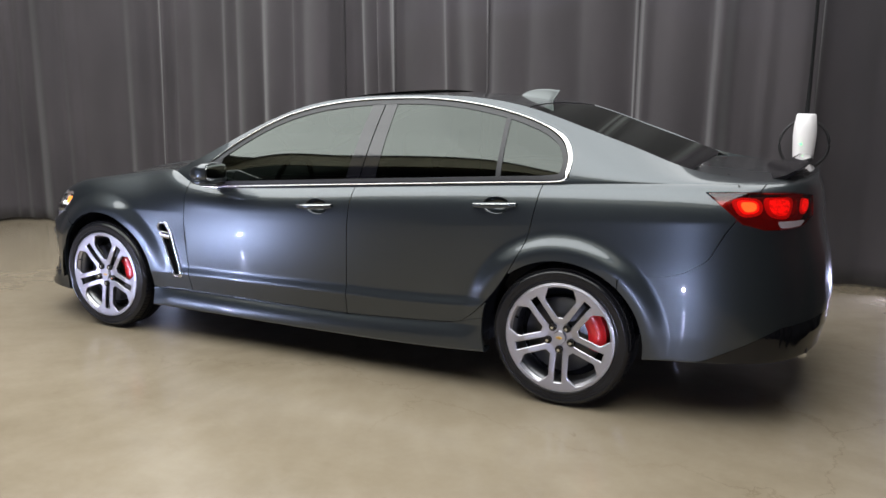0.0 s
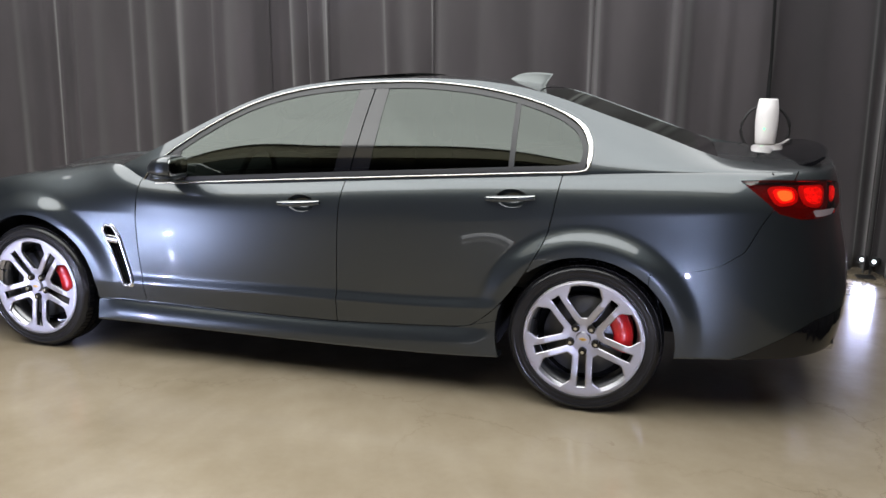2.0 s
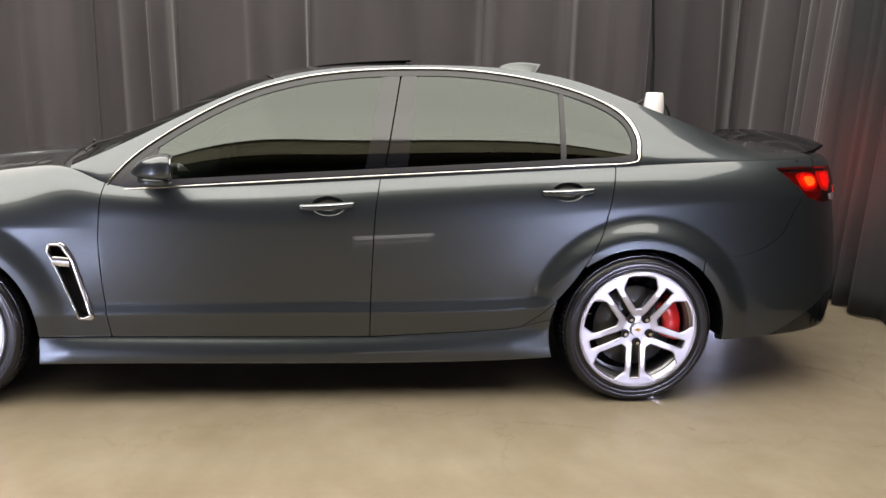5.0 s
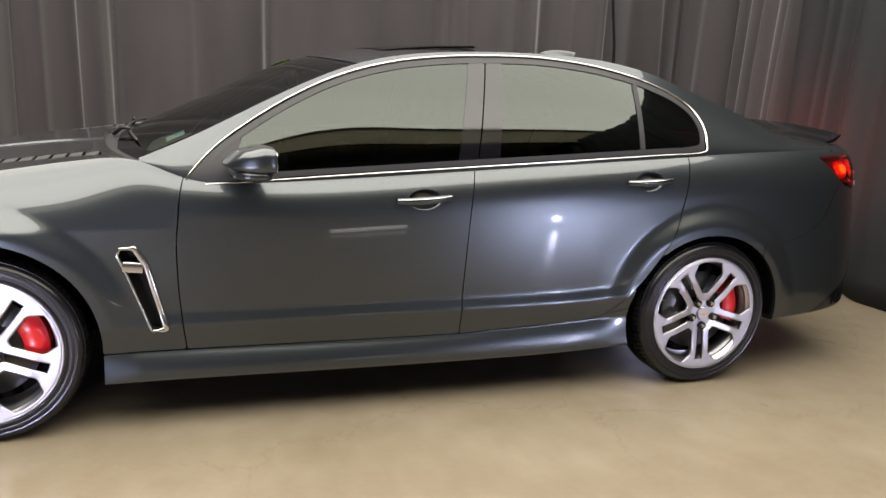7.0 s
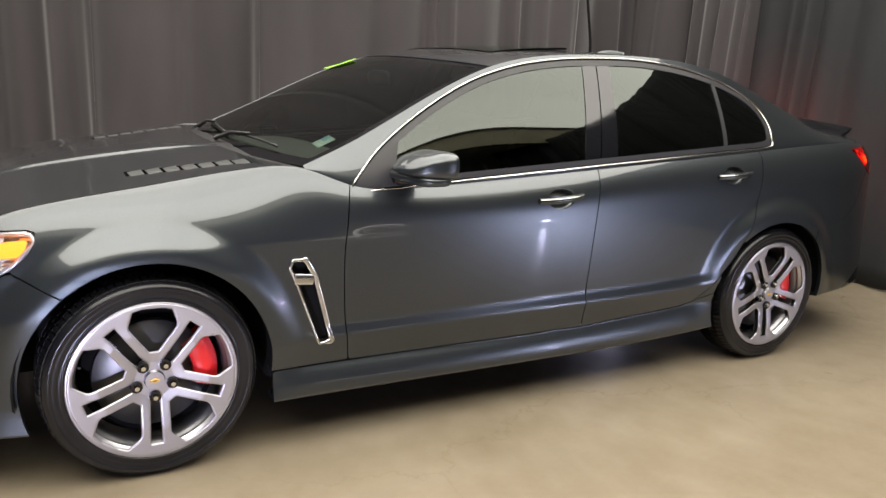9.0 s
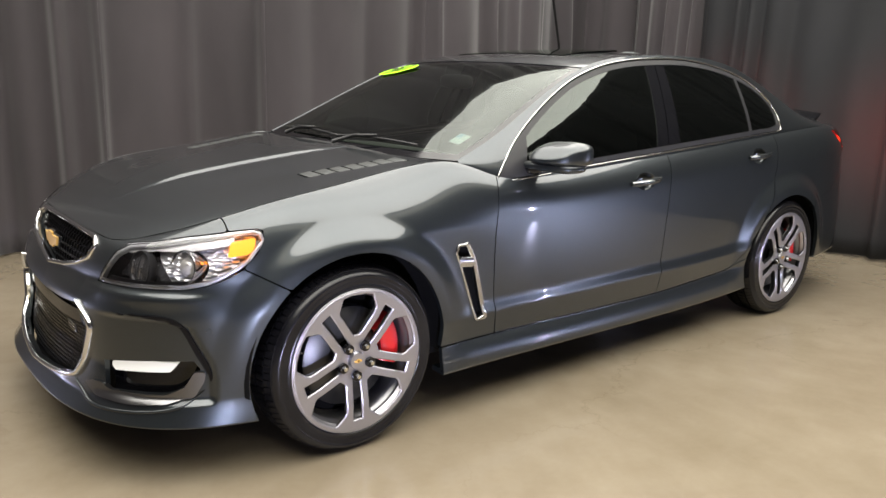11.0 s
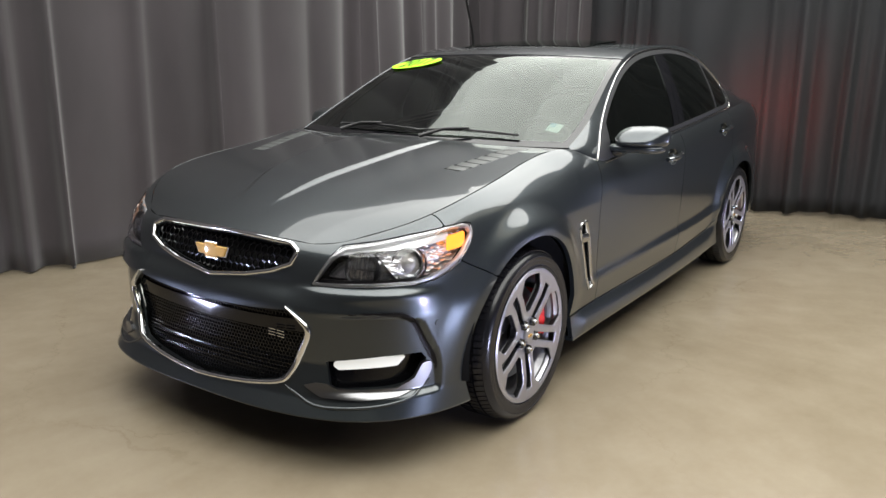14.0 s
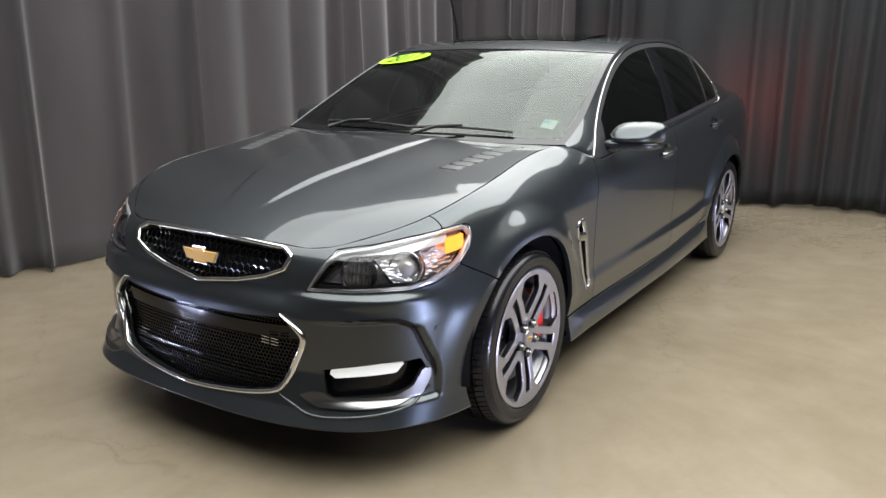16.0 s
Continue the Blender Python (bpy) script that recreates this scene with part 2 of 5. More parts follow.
def tube(points, radius, n=8, closed=False):
    """Verts and faces of a round tube along points."""
    p = np.array(points, float)
    m = len(p)
    t = np.gradient(p, axis=0) if not closed else np.roll(p, -1, 0) - np.roll(p, 1, 0)
    t /= np.linalg.norm(t, axis=1, keepdims=True) + 1e-9
    ref = np.array([0.0, 0, 1]) if abs(t[:, 2]).mean() < 0.8 else np.array([1.0, 0, 0])
    a = np.cross(t, ref)
    a /= np.linalg.norm(a, axis=1, keepdims=True) + 1e-9
    b = np.cross(t, a)
    th = np.linspace(0, 2 * math.pi, n, endpoint=False)
    r = np.broadcast_to(np.asarray(radius, float), (m,))
    v = p[:, None] + r[:, None, None] * (np.cos(th)[None, :, None] * a[:, None] + np.sin(th)[None, :, None] * b[:, None])
    f = []
    for i in range(m if closed else m - 1):
        i2 = (i + 1) % m
        for j in range(n):
            j2 = (j + 1) % n
            f.append((i * n + j, i * n + j2, i2 * n + j2, i2 * n + j))
    if not closed:
        f += [tuple(range(n)), tuple(range((m - 1) * n, m * n))]
    return v.reshape(-1, 3), f


def spline(x, y, q):
    """Natural cubic spline of the rows y at x, read at q."""
    x, y, q = np.asarray(x, float), np.asarray(y, float), np.asarray(q, float)
    n, h = len(x), np.diff(x)
    a = np.eye(n)
    r = np.zeros_like(y)
    for i in range(1, n - 1):
        a[i, i - 1], a[i, i], a[i, i + 1] = h[i - 1], 2 * (h[i - 1] + h[i]), h[i]
        r[i] = 6 * ((y[i + 1] - y[i]) / h[i] - (y[i] - y[i - 1]) / h[i - 1])
    m = np.linalg.solve(a, r)
    k = np.clip(np.searchsorted(x, q, side="right") - 1, 0, n - 2)
    shape = (-1,) + (1,) * (y.ndim - 1)
    t, hk = (q - x[k]).reshape(shape), h[k].reshape(shape)
    return m[k] * (hk - t) ** 3 / (6 * hk) + m[k + 1] * t**3 / (6 * hk) + (y[k] / hk - m[k] * hk / 6) * (hk - t) + (y[k + 1] / hk - m[k + 1] * hk / 6) * t


def outline(points, n=12, closed=True):
    """A smooth polygon through a few points (uniform Catmull-Rom)."""
    p = np.array(points, float)
    m = len(p)
    out = []
    for i in range(m if closed else m - 1):
        g = lambda k: p[k % m] if closed else p[min(max(k, 0), m - 1)]
        a, b, c, d = g(i - 1), g(i), g(i + 1), g(i + 2)
        for s in np.linspace(0, 1, n, endpoint=False):
            out.append(0.5 * (2 * b + (c - a) * s + (2 * a - 5 * b + 4 * c - d) * s * s + (3 * b - a - 3 * c + d) * s**3))
    if not closed:
        out.append(p[-1])
    return np.array(out)


def sd_polygon(px, py, poly):
    """Signed distance to a polygon, below zero inside."""
    d = np.full(px.shape, 1e9)
    inside = np.zeros(px.shape, bool)
    for (ax, ay), (bx, by) in zip(poly, np.roll(poly, -1, 0)):
        ex, ey = bx - ax, by - ay
        t = np.clip(((px - ax) * ex + (py - ay) * ey) / (ex * ex + ey * ey + 1e-12), 0, 1)
        d = np.minimum(d, (px - ax - t * ex) ** 2 + (py - ay - t * ey) ** 2)
        if ay != by:
            inside ^= ((ay > py) != (by > py)) & (px < (bx - ax) * (py - ay) / (by - ay) + ax)
    return np.where(inside, -1, 1) * np.sqrt(d)


def trimmed(name, P, S, mat, parent, label="", flange=0.02, lift=0.0, flip=False, mirror=False, N=None):
    """The part of the grid of points P where S is below zero, cut cleanly along S = 0, with an edge folded inwards."""
    nu, nv = S.shape
    if N is None:
        N = np.cross(np.gradient(P, axis=0), np.gradient(P, axis=1))
        N /= np.linalg.norm(N, axis=2, keepdims=True) + 1e-12
        if flip:
            N = -N
    P = P + N * lift
    Q, M = P.reshape(-1, 3), N.reshape(-1, 3)
    s = S.reshape(-1)
    idx = np.arange(nu * nv).reshape(nu, nv)
    cells = np.stack([idx[:-1, :-1], idx[1:, :-1], idx[1:, 1:], idx[:-1, 1:]], -1).reshape(-1, 4)
    if flip:
        cells = cells[:, ::-1]
    ins = s[cells] < 0
    cnt = ins.sum(1)
    faces = [tuple(c) for c in cells[cnt == 4]]
    extra, exn, cache = [], [], {}
    rim = []

    def cut(a, b):
        key = (a, b) if a < b else (b, a)
        if key not in cache:
            t = s[key[0]] / (s[key[0]] - s[key[1]])
            t = min(max(t, 0.0), 1.0)
            cache[key] = nu * nv + len(extra)
            extra.append(Q[key[0]] * (1 - t) + Q[key[1]] * t)
            exn.append(M[key[0]] * (1 - t) + M[key[1]] * t)
        return cache[key]

    for c in cells[(cnt > 0) & (cnt < 4)]:
        poly = []
        for k in range(4):
            a, b = int(c[k]), int(c[(k + 1) % 4])
            if s[a] < 0:
                poly.append(a)
            if (s[a] < 0) != (s[b] < 0):
                poly.append(cut(a, b))
        if len(poly) >= 3:
            faces.append(tuple(poly))
            new_ones = [q for q in poly if q >= nu * nv]
            if len(new_ones) == 2:
                k = poly.index(new_ones[0])
                rim.append((new_ones[0], new_ones[1]) if poly[(k + 1) % len(poly)] == new_ones[1] else (new_ones[1], new_ones[0]))
    # edges of the grid itself that bound the panel
    for line, rev in ((idx[:, 0], False), (idx[:, -1], True), (idx[0, :], True), (idx[-1, :], False)):
        line = line[::-1] if rev != flip else line
        for a, b in zip(line[:-1], line[1:]):
            if s[a] < 0 and s[b] < 0:
                rim.append((int(a), int(b)))
    V = np.vstack([Q, np.array(extra).reshape(-1, 3)])
    W = np.vstack([M, np.array(exn).reshape(-1, 3)])
    used = np.unique(np.concatenate([np.array(f) for f in faces]))
    remap = -np.ones(len(V), int)
    remap[used] = np.arange(len(used))
    faces = [tuple(remap[list(f)]) for f in faces]
    verts, norms = list(V[used]), list(W[used])
    if flange:
        for a, b in rim:
            k = len(verts)
            verts += [V[a], V[b], V[b] - W[b] * flange, V[a] - W[a] * flange]
            norms += [np.zeros(3)] * 4
            faces.append((k + 1, k, k + 3, k + 2))
    verts, norms = np.array(verts), np.array(norms)
    if mirror:
        verts = verts * (1, -1, 1)
        norms = norms * (1, -1, 1)
        faces = [f[::-1] for f in faces]
    return mesh_object(name, verts, faces, mat, parent, label, normals=norms)


# ---------------------------------------------------------------- studio
def floor_sheet():
    bm = bmesh.new()
    bmesh.ops.create_grid(bm, x_segments=2, y_segments=2, size=1, matrix=Matrix.Translation((-1, -2, 0)) @ Matrix.Diagonal((9, 8, 1, 1)))
    ob = part("floor", bm, CONCRETE, None, smooth=False)
    return tagged(ob, "polished tan-grey concrete floor with stains and fine cracks", "floor", kind="structure")


floor_sheet()


def drape(name, pts, z0, z1, label, seed, step=0.018, folds=0.125, cloth=None, wide=1.0):
    """A pleated cloth hung along a plan line."""
    rng = random.Random(seed)
    p = outline(pts, 24, closed=False)
    seg = np.linalg.norm(np.diff(p, axis=0), axis=1)
    a = np.concatenate([[0], np.cumsum(seg)])
    s = np.linspace(0, a[-1], int(a[-1] / step) + 1)
    q = np.stack([np.interp(s, a, p[:, 0]), np.interp(s, a, p[:, 1])], -1)
    t = np.gradient(q, axis=0)
    t /= np.linalg.norm(t, axis=1, keepdims=True)
    nrm = np.stack([-t[:, 1], t[:, 0]], -1)
    # folds of uneven width and depth
    depth = np.zeros(len(s))
    pos = 0.0
    while pos < s[-1]:
        w = rng.choice((rng.uniform(0.10, 0.2), rng.uniform(0.2, 0.6)))
        w *= wide
        h = rng.uniform(0.15, 1.15) * folds
        k = (s >= pos) & (s < pos + w)
        depth[k] += h * np.sin((s[k] - pos) / w * math.pi) ** rng.choice((1.0, 1.4, 2.2)) * rng.choice((1, 1, 0.4))
        pos += w
    soft = np.hanning(max(5, int(0.13 / step)))
    depth = np.convolve(depth, soft / soft.sum(), mode="same") * 1.15
    slow = folds * 0.8 * np.sin(s * 1.1 + seed) + folds * 0.5 * np.sin(s * 2.7 + 2 * seed)
    ends = np.clip(np.minimum(s, s[-1] - s) / 0.09, 0, 1)      # the cloth runs back to its line at both edges
    ends = ends * ends * (3 - 2 * ends)
    depth, slow = depth * ends, slow * ends
    rows = 26
    zz = np.linspace(0, 1, rows)
    P = np.zeros((len(s), rows, 3))
    for j, f in enumerate(zz):
        d = depth * (0.55 + 0.75 * (1 - f)) + slow * (0.4 + 0.9 * (1 - f))
        sway = 0.02 * math.sin(5 * f + seed) * np.sin(s * 1.7) * ends
        P[:, j, :2] = q - nrm * (d + sway)[:, None] + t * (0.03 * (1 - f) * np.sin(s * 3.1 + seed) * ends)[:, None]
        P[:, j, 2] = z0 + (z1 - z0) * f + (0.012 * np.sin(s * 2.3 + seed) + 0.006 * np.sin(s * 9)) * (1 - f)
    n = len(s)
    idx = np.arange(n * rows).reshape(n, rows)
    faces = np.stack([idx[:-1, :-1], idx[1:, :-1], idx[1:, 1:], idx[:-1, 1:]], -1).reshape(-1, 4)
    ob = mesh_object(name, P.reshape(-1, 3), faces, cloth or CLOTH, None)
    sol = ob.modifiers.new("cloth", "SOLIDIFY")
    sol.thickness = 0.004
    return tagged(ob, label, "curtain", "studio curtains")


drape("curtain", [(-7.2, -0.9), (-5.7, 1.40), (-4.4, 2.38), (-3.2, 2.72), (-1.995, 2.80)], 0.02, 3.9, "dark grey pleated studio curtain turning round a corner", 8)
drape("curtain", [(-2.005, 2.815), (-1.65, 2.72), (-1.28, 2.562)], 0.02, 3.9, "narrow dark grey pleated studio curtain panel", 5)
drape("curtain", [(-1.29, 2.577), (-0.75, 2.44), (-0.205, 2.306)], 0.02, 3.9, "dark grey pleated studio curtain hung at a slant", 17)
drape("curtain", [(-0.215, 2.320), (0.5, 2.22), (1.14, 2.138)], 0.02, 3.9, "dark grey pleated studio curtain behind the car", 3)
drape("curtain", [(1.128, 2.153), (1.8, 2.12), (2.452, 2.10)], 0.02, 3.9, "dark grey pleated studio curtain behind the charger", 14)
drape("curtain", [(2.442, 2.13), (2.8, 2.38), (3.15, 2.56), (3.45, 2.46), (3.63, 1.975)], 0.02, 3.93, "dark grey pleated studio curtain behind the floor spotlight", 12)
drape("curtain", [(3.646, 1.99), (3.71, 1.6), (3.72, 1.1)], 0.02, 3.93, "dark grey pleated studio curtain at the corner", 19)
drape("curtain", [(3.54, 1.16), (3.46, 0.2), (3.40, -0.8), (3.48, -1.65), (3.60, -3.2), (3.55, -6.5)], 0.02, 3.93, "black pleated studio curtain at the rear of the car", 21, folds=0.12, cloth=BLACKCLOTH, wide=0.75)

drape("curtain", [(3.4, -6.6), (0.0, -6.75), (-4.0, -6.7), (-7.6, -6.5)], 0.02, 3.5, "dark grey pleated studio curtain facing the car", 33, step=0.05)


def shell():
    for name, m, sx, sy, mat in (
        ("wall_west", pose(-9, -2, 2.3, 0, 90, 0), 4.6, 16, CLOTH),
        ("wall_east", pose(6.6, -2, 2.3, 0, 90, 0), 4.6, 16, CLOTH),
        ("wall_north", pose(-1.2, 5.2, 2.3, 90, 0, 0), 15.6, 4.6, CLOTH),
        ("wall_south", pose(-1.2, -9.2, 2.3, 90, 0, 0), 15.6, 4.6, PLASTER),
    ):
        bm = bmesh.new()
        box(bm, 0, 0, 0, sx, sy, 0.12)
        ob = part(name, bm, mat, None, smooth=False)
        ob.matrix_world = m
        tagged(ob, "plain dark wall closing the studio", "wall", kind="structure")
    bm = bmesh.new()
    box(bm, -1.2, -5.2, 4.16, 15.4, 0.16, 0.84)
    tagged(part("beam", bm, BEAM, None, smooth=False), "tan painted beam under the studio ceiling", "beam", kind="structure")
    bm = bmesh.new()
    box(bm, -1.2, -2, 4.66, 15.8, 14.6, 0.12)
    tagged(part("ceiling", bm, PLASTER, None, smooth=False), "plain white painted studio ceiling", "ceiling", kind="structure")


shell()

# ---------------------------------------------------------------- the car: body surface
# Plan outline at its widest, half a car: from the middle of the nose round to the middle of the tail.
PLAN = np.array([(-2.335, 0), (-2.325, 0.24), (-2.29, 0.46), (-2.195, 0.675), (-2.01, 0.825), (-1.76, 0.888), (-1.458, 0.912), (-1.10, 0.902), (-0.93, 0.897),
                 (-0.79, 0.895), (-0.55, 0.896), (0.29, 0.902), (1.0, 0.896), (1.458, 0.900), (1.85, 0.893), (2.15, 0.856), (2.40, 0.742), (2.555, 0.49), (2.60, 0)])
ARC = np.concatenate([[0], np.cumsum(np.linalg.norm(np.diff(PLAN, axis=0), axis=1))])
NU, NV = 560, 116
su = np.linspace(0, ARC[-1], NU)
C = spline(ARC, PLAN, su)
TN = np.gradient(C, axis=0)
TN /= np.linalg.norm(TN, axis=1, keepdims=True)
OUT = np.stack([-TN[:, 1], TN[:, 0]], -1)
OUT[0], OUT[-1] = (-1, 0), (1, 0)


def along(rows):
    """Values given at some plan x (or, at nose and tail, arc) stations, smoothed along the outline."""
    a = np.array([r[0] for r in rows])
    return spline(a, np.array([r[1:] for r in rows]), su)


def arc(x):
    """Arc length of the outline at a plan x."""
    return float(np.interp(x, C[:, 0], su))


END = ARC[-1]
# Guides from the sill upwards: arc, inset from the outline, height.
SILL = along([(0, 0.07, 0.20), (arc(-2.15), 0.07, 0.20), (arc(-1.76), 0.07, 0.20), (arc(-1.1), 0.07, 0.20), (arc(0.3), 0.07, 0.195), (arc(1.1), 0.07, 0.21), (arc(1.85), 0.06, 0.28), (arc(2.3), 0.10, 0.30), (END, 0.14, 0.32)])
EDGE = along([(0, 0.0, 0.212), (arc(-2.15), 0.0, 0.205), (arc(-1.76), 0.012, 0.195), (arc(-1.1), 0.0, 0.196), (arc(0.3), 0.0, 0.194), (arc(1.1), 0.0, 0.215), (arc(1.85), -0.004, 0.29), (arc(2.3), 0.0, 0.31), (END, 0.05, 0.36)])
LOW = along([(0, 0.035, 0.27), (arc(-2.15), 0.030, 0.27), (arc(-1.76), 0.018, 0.29), (arc(-1.1), 0.020, 0.303), (arc(0.3), 0.022, 0.303), (arc(0.9), 0.020, 0.33), (arc(1.85), -0.003, 0.40), (arc(2.3), -0.002, 0.42), (END, 0.01, 0.43)])
CREASE = along([(0, 0.062, 0.38), (arc(-2.29), 0.062, 0.38), (arc(-2.15), 0.045, 0.38), (arc(-1.76), 0.012, 0.40), (arc(-1.1), 0.006, 0.402), (arc(0.3), 0.002, 0.413), (arc(0.9), 0.004, 0.425), (arc(1.85), 0.0, 0.52), (arc(2.3), 0.0, 0.53), (END, 0.0, 0.54)])
MID = along([(0, 0.082, 0.55), (arc(-2.29), 0.062, 0.55), (arc(-2.15), 0.045, 0.54), (arc(-1.76), 0.010, 0.56), (arc(-1.1), 0.012, 0.62), (arc(0.3), 0.016, 0.63), (arc(0.9), 0.014, 0.64), (arc(1.85), 0.004, 0.68), (arc(2.3), 0.01, 0.69), (END, 0.02, 0.70)])
SHOULDER = along([(0, 0.115, 0.645), (arc(-2.29), 0.105, 0.645), (arc(-2.19), 0.080, 0.655), (arc(-2.0), 0.050, 0.67), (arc(-1.76), 0.028, 0.70), (arc(-1.458), 0.016, 0.745), (arc(-1.1), 0.011, 0.765), (arc(-0.5), 0.004, 0.770), (arc(0.3), 0.005, 0.795), (arc(1.0), 0.009, 0.835), (arc(1.458), 0.014, 0.880), (arc(1.85), 0.016, 0.905), (arc(2.3), 0.026, 0.925), (arc(2.5), 0.050, 0.92), (END, 0.060, 0.92)])
# Upper edge: hood cut line, belt line, edge of the boot lid: arc, x, half width, height, roundness.
TOPEDGE = along([(0, -2.150, 0.0, 0.774, 0.55), (arc(-2.325), -2.145, 0.22, 0.773, 0.55), (arc(-2.29), -2.130, 0.43, 0.765, 0.5), (arc(-2.19), -2.045, 0.575, 0.792, 0.55), (arc(-2.01), -1.92, 0.700, 0.842, 0.65),
                 (arc(-1.76), -1.73, 0.768, 0.899, 0.55), (arc(-1.458), -1.44, 0.760, 0.944, 0.5), (arc(-1.10), -1.10, 0.750, 0.994, 0.5), (arc(-0.93), -0.93, 0.790, 0.995, 0.6),
                 (arc(-0.79), -0.79, 0.838, 0.946, 0.5), (arc(-0.55), -0.55, 0.850, 0.926, 0.45), (arc(0.29), 0.29, 0.845, 0.974, 0.45), (arc(1.0), 1.0, 0.831, 1.020, 0.5),
                 (arc(1.458), 1.458, 0.812, 1.050, 0.55), (arc(1.85), 1.85, 0.792, 1.071, 0.6), (arc(2.15), 2.13, 0.742, 1.078, 0.65), (arc(2.40), 2.37, 0.60, 1.082, 0.6), (arc(2.555), 2.475, 0.37, 1.085, 0.5), (END, 2.50, 0.0, 1.085, 0.5)])


def skirt_grid():
    low = np.stack([SILL, EDGE, LOW, CREASE, MID, SHOULDER], 1)
    keys = np.array([0.0, 0.05, 0.17, 0.30, 0.50, 0.70])
    v = np.linspace(0, 1, NV)
    P = np.zeros((NU, NV, 3))
    for j, t in enumerate(v):
        if t <= 0.70:
            k = min(np.searchsorted(keys, t, side="right") - 1, 4)
            f = (t - keys[k]) / (keys[k + 1] - keys[k])
            m = np.zeros((2, NU, 2))
            for e, kk in enumerate((k, k + 1)):
                if kk == 0:
                    m[e] = (low[:, 1] - low[:, 0]) / (keys[1] - keys[0])
                elif kk == 5:
                    m[e, :, 1] = (low[:, 5, 1] - low[:, 4, 1]) / (keys[5] - keys[4])
                    m[e, :, 0] = 0.3 * (low[:, 5, 0] - low[:, 4, 0]) / (keys[5] - keys[4])
                else:
                    d0 = (low[:, kk] - low[:, kk - 1]) / (keys[kk] - keys[kk - 1])
                    d1 = (low[:, kk + 1] - low[:, kk]) / (keys[kk + 1] - keys[kk])
                    m[e] = np.where(d0 * d1 > 0, 2 * d0 * d1 / (d0 + d1 + 1e-12), 0.0)
                    if kk in (1, 2, 3):
                        m[e] = d0 if e == 1 else d1
            h = keys[k + 1] - keys[k]
            a, b = low[:, k], low[:, k + 1]
            r = (2 * f**3 - 3 * f**2 + 1) * a + (f**3 - 2 * f**2 + f) * h * m[0] + (3 * f**2 - 2 * f**3) * b + (f**3 - f**2) * h * m[1]
            P[:, j, :2] = C - OUT * r[:, :1]
            P[:, j, 2] = r[:, 1]
        else:
            f = (t - 0.70) / 0.30
            s = SHOULDER
            base = np.concatenate([C - OUT * s[:, :1], s[:, 1:2]], 1)
            top = TOPEDGE[:, :3]
            e = TOPEDGE[:, 3]
            ell_h, ell_v = 1 - math.cos(f * math.pi / 2), math.sin(f * math.pi / 2)
            fh = (0.22 * f + 0.78 * (ell_h * e + f**1.35 * (1 - e)))[:, None]
            fv = ell_v * e + (1.25 * f - 0.25 * f * f) * (1 - e)
            P[:, j, :2] = base[:, :2] + (top[:, :2] - base[:, :2]) * fh
            P[:, j, 2] = base[:, 2] + (top[:, 2] - base[:, 2]) * fv
    # doors: evenly crowned from the shoulder down to a ledge above the lower crease
    h = SHOULDER[:, None, 1] - P[..., 2]
    whole = SHOULDER[:, None, 1] - CREASE[:, None, 1]
    crown = SHOULDER[:, None, 0] - (-0.001 * h - 0.066 * h * h / (2 * whole))
    over = np.clip((P[..., 2] - CREASE[:, None, 1]) / 0.055, 0, 1)
    inset = CREASE[:, None, 0] + (crown - CREASE[:, None, 0]) * over * over * (3 - 2 * over)
    now = ((C[:, None] - P[..., :2]) * OUT[:, None]).sum(-1)
    zone = np.interp(P[..., 0], [-1.0, -0.8, 0.9, 1.15], [0.0, 1.0, 1.0, 0.0]) * ((h > 0) & (h < whole))
    P[..., :2] += OUT[:, None] * ((now - inset) * zone)[..., None]
    # full shoulder of the doors, turning in to the belt line above
    u = np.clip((P[..., 2] - SHOULDER[:, None, 1]) / (TOPEDGE[:, None, 2] - SHOULDER[:, None, 1]), 0, 1)
    full = np.interp(P[..., 0], [-1.0, -0.8, 0.7, 1.2, 1.5], [0.0, 1.0, 1.0, 0.5, 0.0])
    P[..., :2] += OUT[:, None] * (0.0072 * full * np.sin(math.pi * u**1.1) ** 1.25)[..., None]
    # flared lips round the wheel arches
    for cx, r0, deep, reach in ((-1.458, 0.395, 0.028, 0.105), (1.455, 0.388, 0.037, 0.105)):
        r = np.hypot(P[..., 0] - cx, P[..., 2] - 0.335)
        f = np.clip((r - r0 - 0.018) / reach, 0, 1)
        w = deep * (1 - f * f * (3 - 2 * f))
        w = w * np.clip((P[..., 2] - 0.26) / 0.42, 0, 1) * np.clip((0.98 - P[..., 2]) / 0.12, 0, 1)
        P[..., :2] += OUT[:, None] * w[..., None]
    # rounded belly of the side skirt
    f = np.clip((P[..., 2] - EDGE[:, None, 1]) / (LOW[:, None, 1] - EDGE[:, None, 1]), 0, 1)
    belly = np.interp(P[..., 0], [-1.07, -0.95, 0.9, 1.09], [0.0, 1.0, 1.0, 0.0])
    P[..., :2] += OUT[:, None] * (0.044 * belly * f * (1 - f))[..., None]
    # sunken corner of the front bumper behind a sharp edge
    edge = np.interp(P[..., 2], [0.25, 0.36, 0.42, 0.53, 0.545], [1.0, 1.0, 0.985, 0.925, 0.86]) - np.repeat(su[:, None], NV, 1)
    sink = np.clip(edge / 0.02, 0, 1) * np.clip((0.560 - P[..., 2]) / 0.016, 0, 1) * np.clip((np.repeat(su[:, None], NV, 1) - 0.50) / 0.22, 0, 1) * np.clip((P[..., 2] - 0.27) / 0.02, 0, 1)
    P[..., :2] -= OUT[:, None] * (0.016 * sink * sink * (3 - 2 * sink))[..., None]
